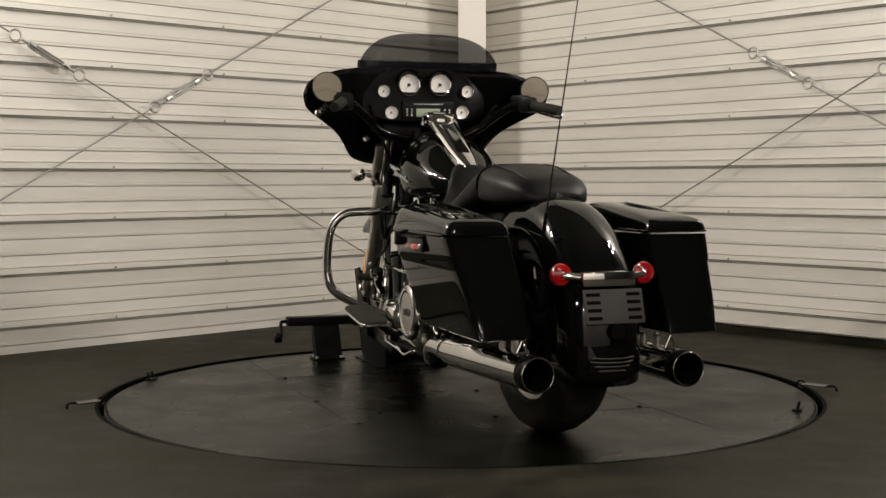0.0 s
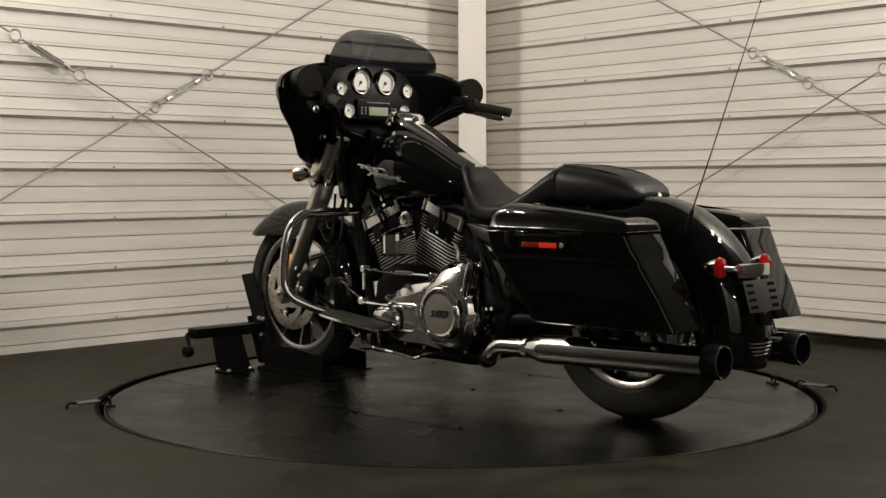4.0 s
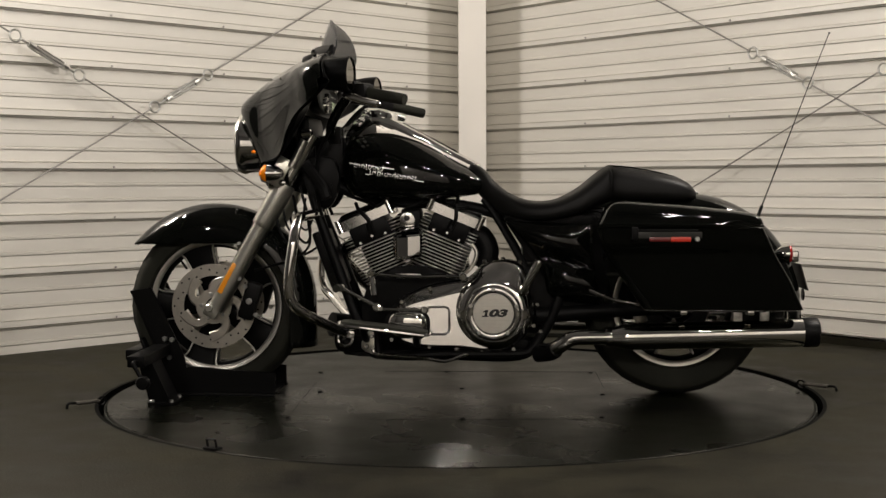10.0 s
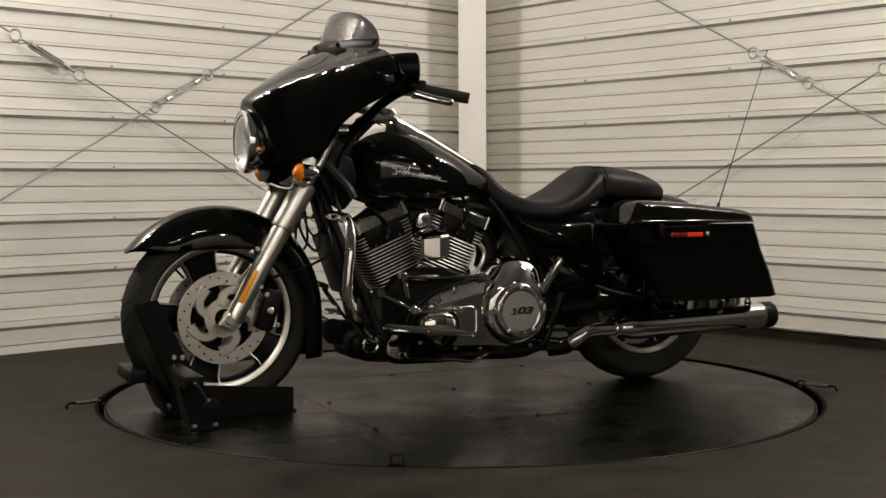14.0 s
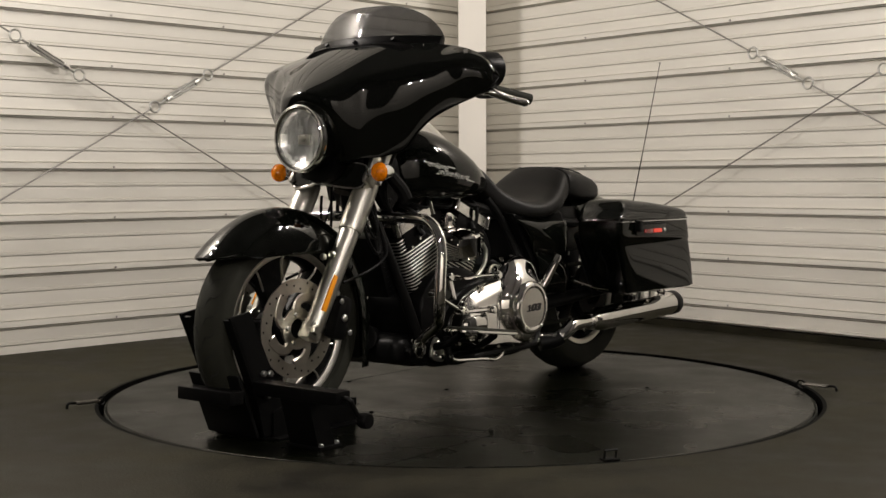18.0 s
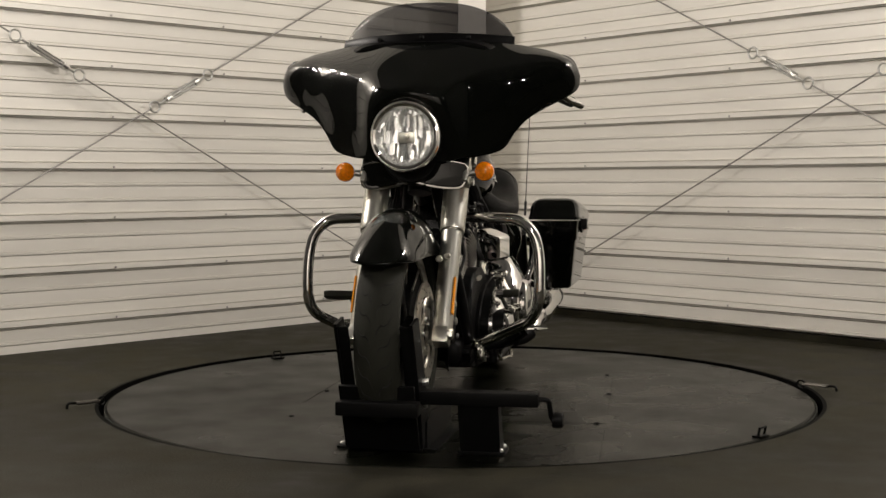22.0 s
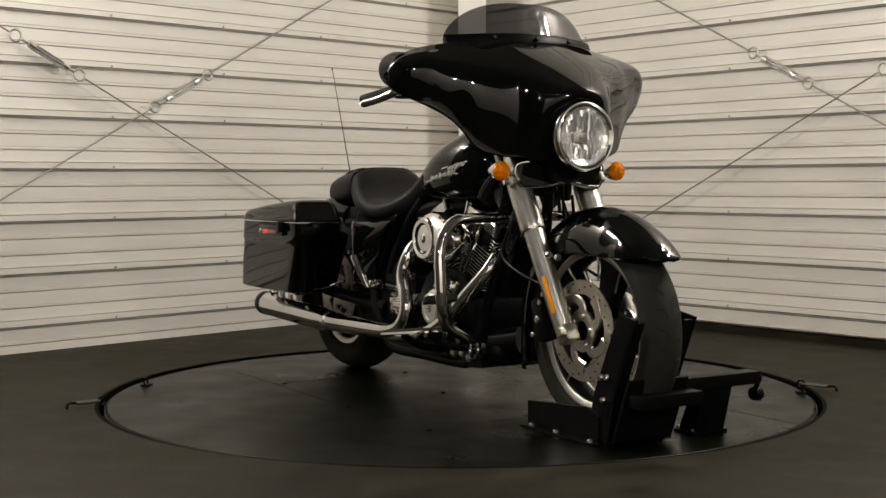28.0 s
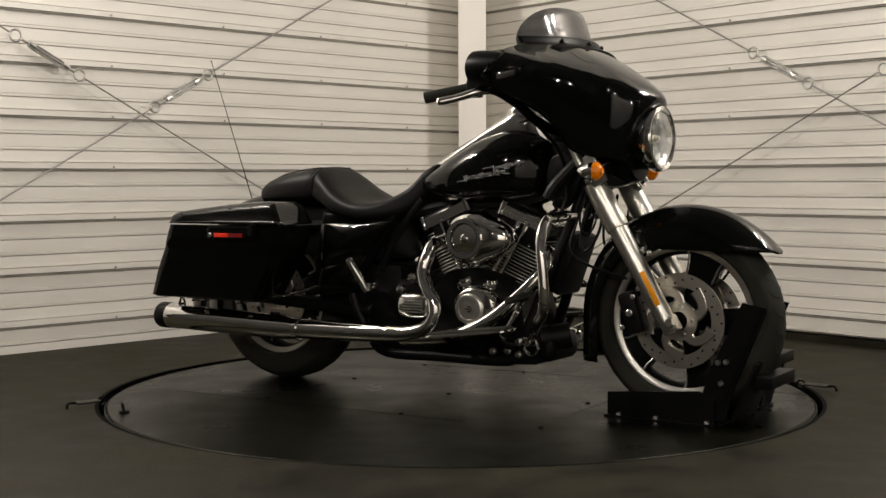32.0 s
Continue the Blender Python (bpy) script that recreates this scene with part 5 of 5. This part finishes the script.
part("bulb_shield", bm, DULL, lamp, "small round bulb shield on a bracket")
bm = B()
torus(bm, HL + Vector((0.032, 0, 0)), (1, 0, 0), 0.0960, 0.0020, 64)
torus(bm, HL + Vector((0.028, 0, 0)), (1, 0, 0), 0.0865, 0.0020, 64)
part("lamp_bezel", bm, BRUSH, lamp, "fine bright rings round the lens")
bm = B()
turn(bm, HL, (1, 0, 0), [(0.086, 0.024), (0.076, 0.032), (0.055, 0.040), (0.028, 0.045), (0, 0.046), (0, 0.043), (0.028, 0.042), (0.055, 0.037), (0.076, 0.029), (0.086, 0.021)], 48)
ln = part("lamp_glass", bm, LENS, lamp, "clear domed lens")
ln.visible_shadow = False

STN = [
    (0.0, [(0.490, 1.130), (0.600, 1.072), (0.690, 1.012), (0.752, 0.968), (0.705, 0.930), (0.660, 0.840), (0.655, 0.765)]),
    (0.090, [(0.485, 1.130), (0.590, 1.073), (0.676, 1.012), (0.726, 0.957), (0.708, 0.890), (0.682, 0.830), (0.660, 0.770)]),
    (0.140, [(0.470, 1.130), (0.568, 1.075), (0.645, 1.017), (0.669, 0.957), (0.674, 0.885), (0.659, 0.820), (0.640, 0.781)]),
    (0.190, [(0.450, 1.129), (0.540, 1.080), (0.609, 1.031), (0.634, 0.972), (0.640, 0.912), (0.623, 0.848), (0.602, 0.787)]),
    (0.250, [(0.424, 1.125), (0.506, 1.085), (0.569, 1.043), (0.596, 0.992), (0.601, 0.926), (0.584, 0.866), (0.564, 0.808)]),
    (0.285, [(0.413, 1.120), (0.486, 1.088), (0.545, 1.050), (0.571, 1.006), (0.575, 0.953), (0.560, 0.905), (0.542, 0.859)]),
    (0.320, [(0.404, 1.114), (0.466, 1.089), (0.519, 1.057), (0.544, 1.019), (0.549, 0.976), (0.536, 0.937), (0.520, 0.898)]),
    (0.370, [(0.408, 1.102), (0.452, 1.088), (0.493, 1.064), (0.510, 1.034), (0.515, 0.997), (0.503, 0.963), (0.489, 0.931)]),
    (0.425, [(0.408, 1.080), (0.434, 1.077), (0.457, 1.063), (0.470, 1.041), (0.467, 1.012), (0.457, 0.986), (0.444, 0.963)]),
    (0.450, [(0.404, 1.055), (0.414, 1.055), (0.426, 1.042), (0.433, 1.022), (0.431, 1.004), (0.424, 0.990), (0.416, 0.984)]),
    (0.459, [(0.400, 1.032), (0.405, 1.032), (0.409, 1.028), (0.411, 1.022), (0.410, 1.014), (0.408, 1.008), (0.405, 1.006)]),
]


def shell(rows):
    """Grid of points of the fairing's front, from wing tip to wing tip."""
    lines = [spline([(x, y, z) for x, z in pts], 5) for y, pts in rows]
    cols = [spline([l[k] for l in lines], 5) for k in range(len(lines[0]))]
    half = [[cols[k][i] for k in range(len(cols))] for i in range(len(cols[0]))]
    left = [[Vector((p.x, -p.y, p.z)) for p in r] for r in reversed(half[1:])]
    return left + half


GRID = shell(STN)
for _ in range(14):
    GRID = [r if i in (0, len(GRID) - 1) else [p if k in (0, len(r) - 1) else p.lerp((GRID[i - 1][k] + GRID[i + 1][k] + r[k - 1] + r[k + 1]) / 4, 0.5) for k, p in enumerate(r)] for i, r in enumerate(GRID)]
GRID = [spline(r, 3) for r in GRID]
GRID = [list(c) for c in zip(*[spline([r[k] for r in GRID], 3) for k in range(len(GRID[0]))])]
CREASE = [(0.0, 0.975), (0.10, 0.985), (0.14, 1.000), (0.20, 1.030), (0.30, 1.058), (0.42, 1.066), (0.47, 1.050)]


def ease(a, b, v):
    f = min(1.0, max(0.0, (v - a) / (b - a)))
    return f * f * (3 - 2 * f)


# the wing faces are dished between the brow's crease and the lower lip
for r in GRID:
    for p in r:
        y = abs(p.y)
        for (y0, z0), (y1, z1) in zip(CREASE, CREASE[1:]):
            if y0 <= y <= y1:
                zc = z0 + (z1 - z0) * (y - y0) / (y1 - y0)
        f = min(1.0, max(0.0, (zc - p.z) / max(0.01, zc - r[-1].z)))
        p.x -= 0.017 * ease(0.115, 0.165, y) * (1 - ease(0.36, 0.45, y)) * math.sin(math.pi * f) ** 0.8
bm = B()
loft(bm, GRID, closed=False)
fairing = part("fairing", bm, PAINT, bike, "glossy black bat-wing fairing", smooth=60)
sol = fairing.modifiers.new("thick", "SOLIDIFY")
sol.thickness, sol.offset = 0.005, 0
bm = B()
rows = []
for r in GRID:
    a, b = r[0], r[-1]
    n = 12
    row = []
    for k in range(n + 1):
        f = k / n
        p = a.lerp(b, f)
        p.x -= 0.008 + 0.02 * math.sin(math.pi * f)
        row.append(p)
    rows.append(row)
loft(bm, rows, closed=False)
inner = part("inner_fairing", bm, INNER, bike, "satin black inner fairing", smooth=60)
sol = inner.modifiers.new("thick", "SOLIDIFY")
sol.thickness, sol.offset = 0.004, 0
# dashboard
bm = B()
rings = []
for x, g in ((0.490, 0.90), (0.464, 0.98), (0.451, 0.97), (0.446, 0.93)):
    ring = []
    for a, b in superellipse(0, 0, 0.245, 0.105, 4, 48):
        ring.append((x + 0.10 * (b * g / 0.1) * 0.12, a * g, 1.035 + b * g))
    rings.append(ring)
loft(bm, rings)
dash = part("dashboard", bm, INNER, bike, "black dashboard with round dials", smooth=40)
for y, z, r in ((0.054, 1.069, 0.0375), (-0.066, 1.071, 0.0375), (0.152, 1.044, 0.022), (-0.171, 1.048, 0.022), (0.126, 0.966, 0.0235), (-0.146, 0.970, 0.0235)):
    c = Vector((0.447 + 0.12 * (z - 1.035), y + 0.004, z))
    bm = B()
    turn(bm, c, (-1, 0, 0), [(r * 1.18, -0.004), (r * 1.18, 0.008), (r * 1.10, 0.013), (r * 1.0, 0.012), (r * 0.97, 0.006)], 36)
    g = part("dial", bm, CHROME, dash, "chrome ringed white dial")
    bm = B()
    turn(bm, c, (-1, 0, 0), [(r, 0.004), (0, 0.005)], 36)
    part("dial_face", bm, FACE, dash)
    bm = B()
    for k in range(11):
        w = radians(-120 + 24 * k)
        p = c + Vector((-0.0056, r * 0.82 * math.sin(w), r * 0.82 * math.cos(w)))
        box(bm, p, (0.001, r * 0.03, r * 0.10), 0, Matrix.Rotation(-w, 3, "X"))
    box(bm, c + Vector((-0.006, r * 0.18, -r * 0.22)), (0.0012, r * 0.03, r * 0.55), 0, Matrix.Rotation(radians(140), 3, "X").transposed())
    turn(bm, c + Vector((-0.005, 0, 0)), (-1, 0, 0), [(0, 0), (r * 0.17, 0), (r * 0.15, 0.003), (0, 0.003)], 14)
    part("dial_mark", bm, MARK, dash, smooth=0)
for y in (0.054, -0.066):
    bm = B()
    pts = [(0.436, y + 0.004 + 0.046 * math.cos(t), 1.075 + 0.046 * math.sin(t)) for t in [radians(10 + 16 * k) for k in range(11)]]
    tube(bm, pts, 0.0065, 10, 1)
    part("dial_hood", bm, PAINT, dash)
bm = B()
box(bm, (0.437, -0.010, 0.975), (0.02, 0.200, 0.068), 0.006)
radio = part("radio", bm, SATIN, bike, "black radio with green display")
bm = B()
box(bm, (0.4265, -0.010, 0.967), (0.003, 0.092, 0.030), 0.001)
part("display", bm, LCD, radio, "pale green display")
bm = B()
for q in (-1, 1):
    for k in range(6):
        turn(bm, (0.427, -0.010 + q * (0.064 + 0.018 * (k % 2)), 0.958 + 0.010 * (k // 2)), (-1, 0, 0), [(0, 0), (0.0035, 0), (0.003, 0.004), (0, 0.004)], 8)
for k in range(12):
    box(bm, (0.4265, -0.062 + 0.0095 * k, 0.998), (0.002, 0.005, 0.004))
part("radio_button", bm, ZINC, radio)
bm = B()
turn(bm, (0.478, 0.215, 0.872), (-1, 0.2, 0), [(0, -0.02), (0.013, -0.02), (0.013, 0.008), (0.009, 0.012), (0, 0.010)], 18)
part("accessory_socket", bm, CHROME, bike)
bm = B()
box(bm, (0.505, 0, 0.885), (0.05, 0.30, 0.10), 0.03)
part("lower_dash", bm, SATIN, bike)

# windscreen
bm = B()
rows = []
for i in range(41):
    f = math.sin(math.pi / 2 * (-1 + 2 * i / 40))
    y = 0.262 * f
    xb = 0.478 - 0.092 * f * f
    top = 1.136 + 0.118 * (1 - abs(f) ** 3.0) ** 0.68
    row = []
    for k in range(7):
        g = k / 6
        z = 1.120 + (top - 1.120) * g
        row.append(Vector((xb - 0.36 * (z - 1.120), y, z)))
    rows.append(row)
loft(bm, rows, closed=False)
screen = part("windscreen", bm, TINT, bike, "low smoked plastic windscreen", smooth=60)
sol = screen.modifiers.new("thick", "SOLIDIFY")
sol.thickness, sol.offset = 0.003, 0
bm = B()
loft(bm, [[(0.488 - 0.092 * f * f + a - 0.36 * b, 0.264 * f, 1.139 + b * (1 - 0.35 * f * f)) for a, b in superellipse(0, 0, 0.0065, 0.019, 4, 12)] for f in [-1 + 2 * i / 24 for i in range(25)]])
part("screen_trim", bm, INNER, screen, "black windscreen trim strip")
bolts("screen_screw", [(0.496 - 0.092 * f * f, 0.262 * f, 1.142) for f in (-0.52, 0, 0.52)], (1, 0, 0.5), SATIN, screen, 0.007, 0.006)

# fork nacelle and front signals
bm = B()
out = [(-0.150, 0.765), (-0.158, 0.735), (-0.140, 0.700), (-0.100, 0.697), (-0.050, 0.705), (0, 0.716), (0.050, 0.705), (0.100, 0.697), (0.140, 0.700), (0.158, 0.735), (0.150, 0.765), (0.09, 0.775), (-0.09, 0.775)]
a = [bm.verts.new((0.555, y, z)) for y, z in out]
b = [bm.verts.new((0.652 - 0.25 * abs(y), y, z)) for y, z in out]
n = len(a)
for i in range(n):
    bm.faces.new((a[i], a[(i + 1) % n], b[(i + 1) % n], b[i]))
bm.faces.new(a)
bmesh.ops.triangulate(bm, faces=[bm.faces.new(b)])
# chrome cover: black paint stands in for the dark room it reflects
nac = part("fork_bracket", bm, PAINT, bike, "chrome fork bracket cover, coloured black for its dark reflections", smooth=40)
# thin chrome bars added along the outline as the cover's lip highlights
bm = B()
tube(bm, [(0.655 - 0.25 * abs(y), y, z) for y, z in [(-0.158, 0.735), (-0.140, 0.700), (-0.100, 0.696), (-0.050, 0.703), (0, 0.714), (0.050, 0.703), (0.100, 0.696), (0.140, 0.700), (0.158, 0.735)]], 0.006, 8, 4)
part("bracket_lip_glint", bm, CHROME, nac, "chrome bar drawing the bright lower lip of the bracket")
for q in (-1, 1):
    bm = B()
    tube(bm, [(0.655 - 0.25 * abs(y), y * q, z) for y, z in ((0.158, 0.735), (0.150, 0.764), (0.09, 0.774), (0.07, 0.776))], 0.0032, 8, 3)
    part("bracket_lip_glint", bm, CHROME, nac)
bm = B()
turn(bm, (0.62, 0, 0.79), (1, 0, 0.1), [(0.085, -0.05), (0.088, 0.02), (0.08, 0.045), (0, 0.05)], 32)
part("lamp_nacelle", bm, INNER, nac)
for q in (-1, 1):
    bm = B()
    box(bm, (0.585, 0.152 * q, 0.748), (0.050, 0.018, 0.100), 0.008, Matrix.Rotation(radians(-30), 3, "Y"))
    tube(bm, [(0.60, 0.150 * q, 0.735), (0.602, 0.205 * q, 0.743)], 0.009, 12, 0)
    tube(bm, [(0.545, 0.158 * q, 0.762), (0.500, 0.158 * q, 0.850)], 0.014, 12, 0)
    stem = part("signal_stem", bm, DULL, bike, "chrome signal bracket on the fork")
    bm = B()
    turn(bm, (0.602, 0.207 * q, 0.743), (1, 0, 0), [(0, -0.042), (0.012, -0.038), (0.022, -0.020), (0.0275, 0.006), (0.0285, 0.014), (0, 0.014)], 28)
    sg = part("front_signal", bm, CHROME, bike, "chrome bullet front signal")
    bm = B()
    turn(bm, (0.614, 0.207 * q, 0.743), (1, 0, 0), [(0.0275, 0), (0.0275, 0.010), (0.0255, 0.0135), (0.0245, 0.0130), (0.0220, 0.0175), (0.0205, 0.0170), (0.0175, 0.0210), (0.0160, 0.0205), (0.0120, 0.0240), (0.0100, 0.0232), (0.0, 0.0255)], 28)
    part("lens", bm, AMBER, sg, "round amber lens")
    bm = B()
    turn(bm, (0.640, 0.207 * q, 0.743), (1, 0, 0), [(0.010, -0.001), (0.0085, 0.0015), (0, 0.002)], 14)
    part("lens_boss", bm, AMBER, sg)
    bm = B()
    turn(bm, (0.575, 0.160 * q, 0.712), (0, q, 0), [(0, 0), (0.011, 0), (0.011, 0.008), (0.006, 0.010), (0, 0.010)], 14)
    part("fork_plug", bm, CHROME, stem)
    # side wing below the fairing
    bm = B()
    tube(bm, [(0.515, 0.10 * q, 0.78), (0.45, 0.14 * q, 0.70), (0.43, 0.15 * q, 0.66)], 0.020, 10, 4)
    part("fork_boot", bm, SATIN, bike)

# handlebar, grips, levers, mirrors
bm = B()
tube(bm, [(0.285, 0.345, 0.992), (0.328, 0.300, 0.988), (0.372, 0.245, 0.950), (0.408, 0.180, 0.898), (0.424, 0.090, 0.872), (0.428, 0, 0.868), (0.424, -0.090, 0.872), (0.408, -0.180, 0.898), (0.372, -0.245, 0.950), (0.328, -0.300, 0.988), (0.285, -0.345, 0.992)], 0.0155, 14, 5)
hb = part("handlebar", bm, PAINT, bike, "gloss black handlebar")
for q in (-1, 1):
    bm = B()
    box(bm, (0.415, 0.04 * q, 0.870), (0.04, 0.03, 0.06), 0.008)
    part("riser", bm, SATIN, hb)
for q in (-1, 1):
    bm = B()
    a, b = Vector((0.270, 0.352 * q, 0.992)), Vector((0.150, 0.412 * q, 0.966))
    d = b - a
    tube(bm, [a, a + d * 0.04, a + d * 0.1, a + d * 0.94, b], [0.021, 0.021, 0.0175, 0.0175, 0.015], 18, 3)
    part("grip", bm, RUBBER, hb, "black rubber grip")
    bm = B()
    box(bm, a - d * 0.12 + Vector((0, 0, -0.002)), (0.050, 0.060, 0.056), 0.012, Matrix.Rotation(radians(-27 * q), 3, "Z"))
    for k in range(3):
        box(bm, a - d * 0.12 + Vector((-0.022, 0.0, -0.014 + 0.014 * k)), (0.010, 0.018, 0.008), 0.002, Matrix.Rotation(radians(-27 * q), 3, "Z"))
    part("switch_housing", bm, SATIN, hb, "black switch housing")
    bm = B()
    box(bm, a - d * 0.30 + Vector((0.02, 0, 0.012)), (0.06, 0.045, 0.035), 0.008, Matrix.Rotation(radians(-27 * q), 3, "Z"))
    part("master_cylinder", bm, SATIN, hb)
    bm = B()
    p0 = a - d * 0.22 + Vector((0.040, 0.02 * q, -0.012))
    tube(bm, [p0, p0 + Vector((-0.010, 0.035 * q, -0.006)), p0 + Vector((-0.062, 0.064 * q, -0.024)), p0 + Vector((-0.108, 0.092 * q, -0.036))], [0.014, 0.013, 0.0115, 0.0120], 12, 4)
    turn(bm, p0 + Vector((-0.110, 0.093 * q, -0.036)), (0, 0, 1), [(0, -0.0105), (0.007, -0.008), (0.0105, 0), (0.007, 0.008), (0, 0.0105)], 14)
    part("lever", bm, POLISH, hb, "silver hand lever")
    # mirror in its black pod, turned inwards
    bm = B()
    c = Vector((0.330, 0.394 if q > 0 else -0.390, 1.046 if q > 0 else 1.046))
    mn = Vector((-0.985, 0.17, 0.0)).normalized() if q > 0 else Vector((-0.978, 0.208, 0.0)).normalized()
    turn(bm, c, mn, [(0, -0.105), (0.03, -0.103), (0.042, -0.094), (0.0480, -0.060), (0.0525, -0.020), (0.0535, 0.000), (0.0535, 0.012), (0.0505, 0.016)], 36)
    pod = part("mirror", bm, INNER, bike, "round black mirror pod inside the fairing wing")
    bm = B()
    turn(bm, c, mn, [(0.0510, 0.012), (0, 0.0123)], 32)
    part("mirror_glass", bm, MIRROR, pod, "mirror glass")
# control cables
for q in (-1, 1):
    bm = B()
    tube(bm, [(0.33, 0.24 * q, 0.99), (0.40, 0.19 * q, 0.90), (0.46, 0.13 * q, 0.80), (0.47, 0.10 * q, 0.68), (0.45, 0.12 * q, 0.60)], 0.006, 8, 6)
    tube(bm, [(0.53, 0.07 * q, 0.70), (0.50, 0.10 * q, 0.58), (0.495, 0.125 * q, 0.50), (0.56, 0.125 * q, 0.455), (0.68, 0.118 * q, 0.42)], 0.0045, 8, 6)
    part("control_cable", bm, SATIN, bike, "thin black control cable")
# brake hoses looping behind the fork, and plastic covers beside the steering head
for q in (-1, 1):
    bm = B()
    tube(bm, [(0.600, 0.118 * q, 0.650), (0.598, 0.128 * q, 0.580), (0.578, 0.132 * q, 0.530), (0.548, 0.132 * q, 0.500), (0.530, 0.128 * q, 0.522), (0.532, 0.115 * q, 0.590), (0.552, 0.090 * q, 0.670)], 0.0048, 8, 5)
    part("brake_hose", bm, SATIN, bike, "black looping brake hose")
    bm = B()
    tube(bm, [(0.585, 0.105 * q, 0.640), (0.570, 0.120 * q, 0.575), (0.545, 0.124 * q, 0.545), (0.520, 0.112 * q, 0.580), (0.510, 0.085 * q, 0.660)], 0.0036, 8, 5)
    part("brake_hose", bm, SATIN, bike, "thin black wiring loop")
    bm = B()
    slab(bm, rounded([(0.522, 0.772), (0.455, 0.800), (0.405, 0.780), (0.398, 0.690), (0.432, 0.628), (0.470, 0.640), (0.505, 0.700)], 4), 0.070 * q, 0.096 * q, 0.008, 3)
    neck = part("neck_cover", bm, POWDER, bike, "dark plastic cover beside the steering head", smooth=45)
    bolts("cover_bolt", [(0.425, 0.096 * q, 0.700), (0.448, 0.096 * q, 0.655)], (0, q, 0), SATIN, neck, 0.008, 0.005)
# ignition and front of tank
bm = B()
box(bm, (0.435, 0, 0.80), (0.10, 0.10, 0.14), 0.02)
part("steering_head_cover", bm, SATIN, bike)
# antenna
bm = B()
tube(bm, [(-0.980, 0.120, 0.600), (-1.20, 0.121, 1.186)], [0.0023, 0.0012], 6, 1)
tube(bm, [(-0.972, 0.120, 0.575), (-0.992, 0.120, 0.632)], 0.0055, 8, 0)
turn(bm, (-1.2005, 0.121, 1.187), (0, 0, 1), [(0, -0.004), (0.004, 0), (0, 0.004)], 8)
part("antenna", bm, SATIN, bike, "thin black whip antenna")


# ---------------------------------------------------------------- wheel chock
chock = new("wheel_chock")
tagged(chock, "black steel wheel chock holding the front wheel, with a crank arm", "wheel stand")
for q, y in ((-1, -0.108), (1, 0.100)):
    bm = B()
    slab(bm, [(0.615, 0.004), (0.955, 0.004), (0.955, 0.075), (0.905, 0.095), (0.615, 0.072)], y - 0.006, y + 0.006)
    box(bm, (0.79, y + 0.014 * q, 0.003), (0.35, 0.040, 0.006), 0.001)
    side = part("side_rail", bm, POWDER, chock, "black steel side rail")
    if q < 0:
        bolts("rail_bolt", [(x, y + 0.022 * q, 0.006) for x in (0.66, 0.78, 0.94)], (0, 0, 1), ZINC, side, 0.0085, 0.008)
    # leaning cheek plate beside the tyre
    bm = B()
    slab(bm, [(0.900, 0.020), (0.985, 0.010), (1.015, 0.130), (1.108, 0.350), (1.035, 0.362), (0.930, 0.140)], y - 0.004 - 0.004 * q, y + 0.004 - 0.004 * q)
    box(bm, (1.040, y - 0.018 * q, 0.205), (0.008, 0.036, 0.30), 0.001, Matrix.Rotation(radians(22.5), 3, "Y"))
    cheek = part("cheek_plate", bm, POWDER, chock, "leaning black cheek plate")
    bolts("cheek_bolt", [(dx, y + 0.001 * q, dz) for dx, dz in ((0.965, 0.185), (0.99, 0.188), (0.975, 0.125))], (0, q, 0), ZINC, cheek, 0.009, 0.010)
bm = B()
box(bm, (0.80, -0.004, 0.0035), (0.36, 0.20, 0.006), 0.001)
box(bm, (1.04, -0.004, 0.10), (0.010, 0.20, 0.19), 0.001, Matrix.Rotation(radians(22), 3, "Y"))
part("base_plate", bm, POWDER, chock, "black base plate")
bm = B()
box(bm, (1.098, 0.006, 0.134), (0.050, 0.215, 0.036), 0.004)
part("cross_bar", bm, POWDER, chock, "square black cross bar")
bm = B()
box(bm, (1.000, 0.255, 0.152), (0.055, 0.310, 0.036), 0.004)
part("crank_arm", bm, POWDER, chock, "square tube arm to one side")
bm = B()
slab(bm, [(0.915, 0.0), (0.985, 0.0), (1.022, 0.136), (0.978, 0.136)], 0.200, 0.306)
box(bm, (0.948, 0.255, 0.004), (0.085, 0.125, 0.008), 0.001)
leg = part("support_leg", bm, POWDER, chock, "black folded support leg")
bolts("leg_bolt", [(x, y, 0.008) for x in (0.916, 0.978) for y in (0.205, 0.305)], (0, 0, 1), ZINC, leg, 0.0085, 0.008)
bm = B()
tube(bm, [(1.000, 0.405, 0.152), (1.000, 0.432, 0.150), (0.988, 0.436, 0.128), (0.968, 0.440, 0.096), (0.964, 0.452, 0.092)], 0.007, 10, 4)
ck = part("crank", bm, SATIN, chock, "small bent crank handle")
bm = B()
turn(bm, (0.964, 0.438, 0.093), YA, [(0, 0), (0.020, 0.002), (0.022, 0.010), (0.022, 0.024), (0.019, 0.030), (0, 0.031)], 10)
part("crank_knob", bm, SATIN, ck, "black knob")


# ---------------------------------------------------------------- movement
def motions():
    """One steady turn of the table with all that stands on it."""
    for thing, off in ((turntable, Matrix()), (bike, Matrix.Translation((0, -0.02 * U, 0))), (chock, Matrix.Translation((0, -0.02 * U, 0)))):
        rows = []
        for k in range(65):
            t = 0.5 * k
            rows.append((t, Matrix.Rotation(radians(109.08 + 6.8488 * t), 4, "Z") @ off))
        walk(thing, rows)


motions()
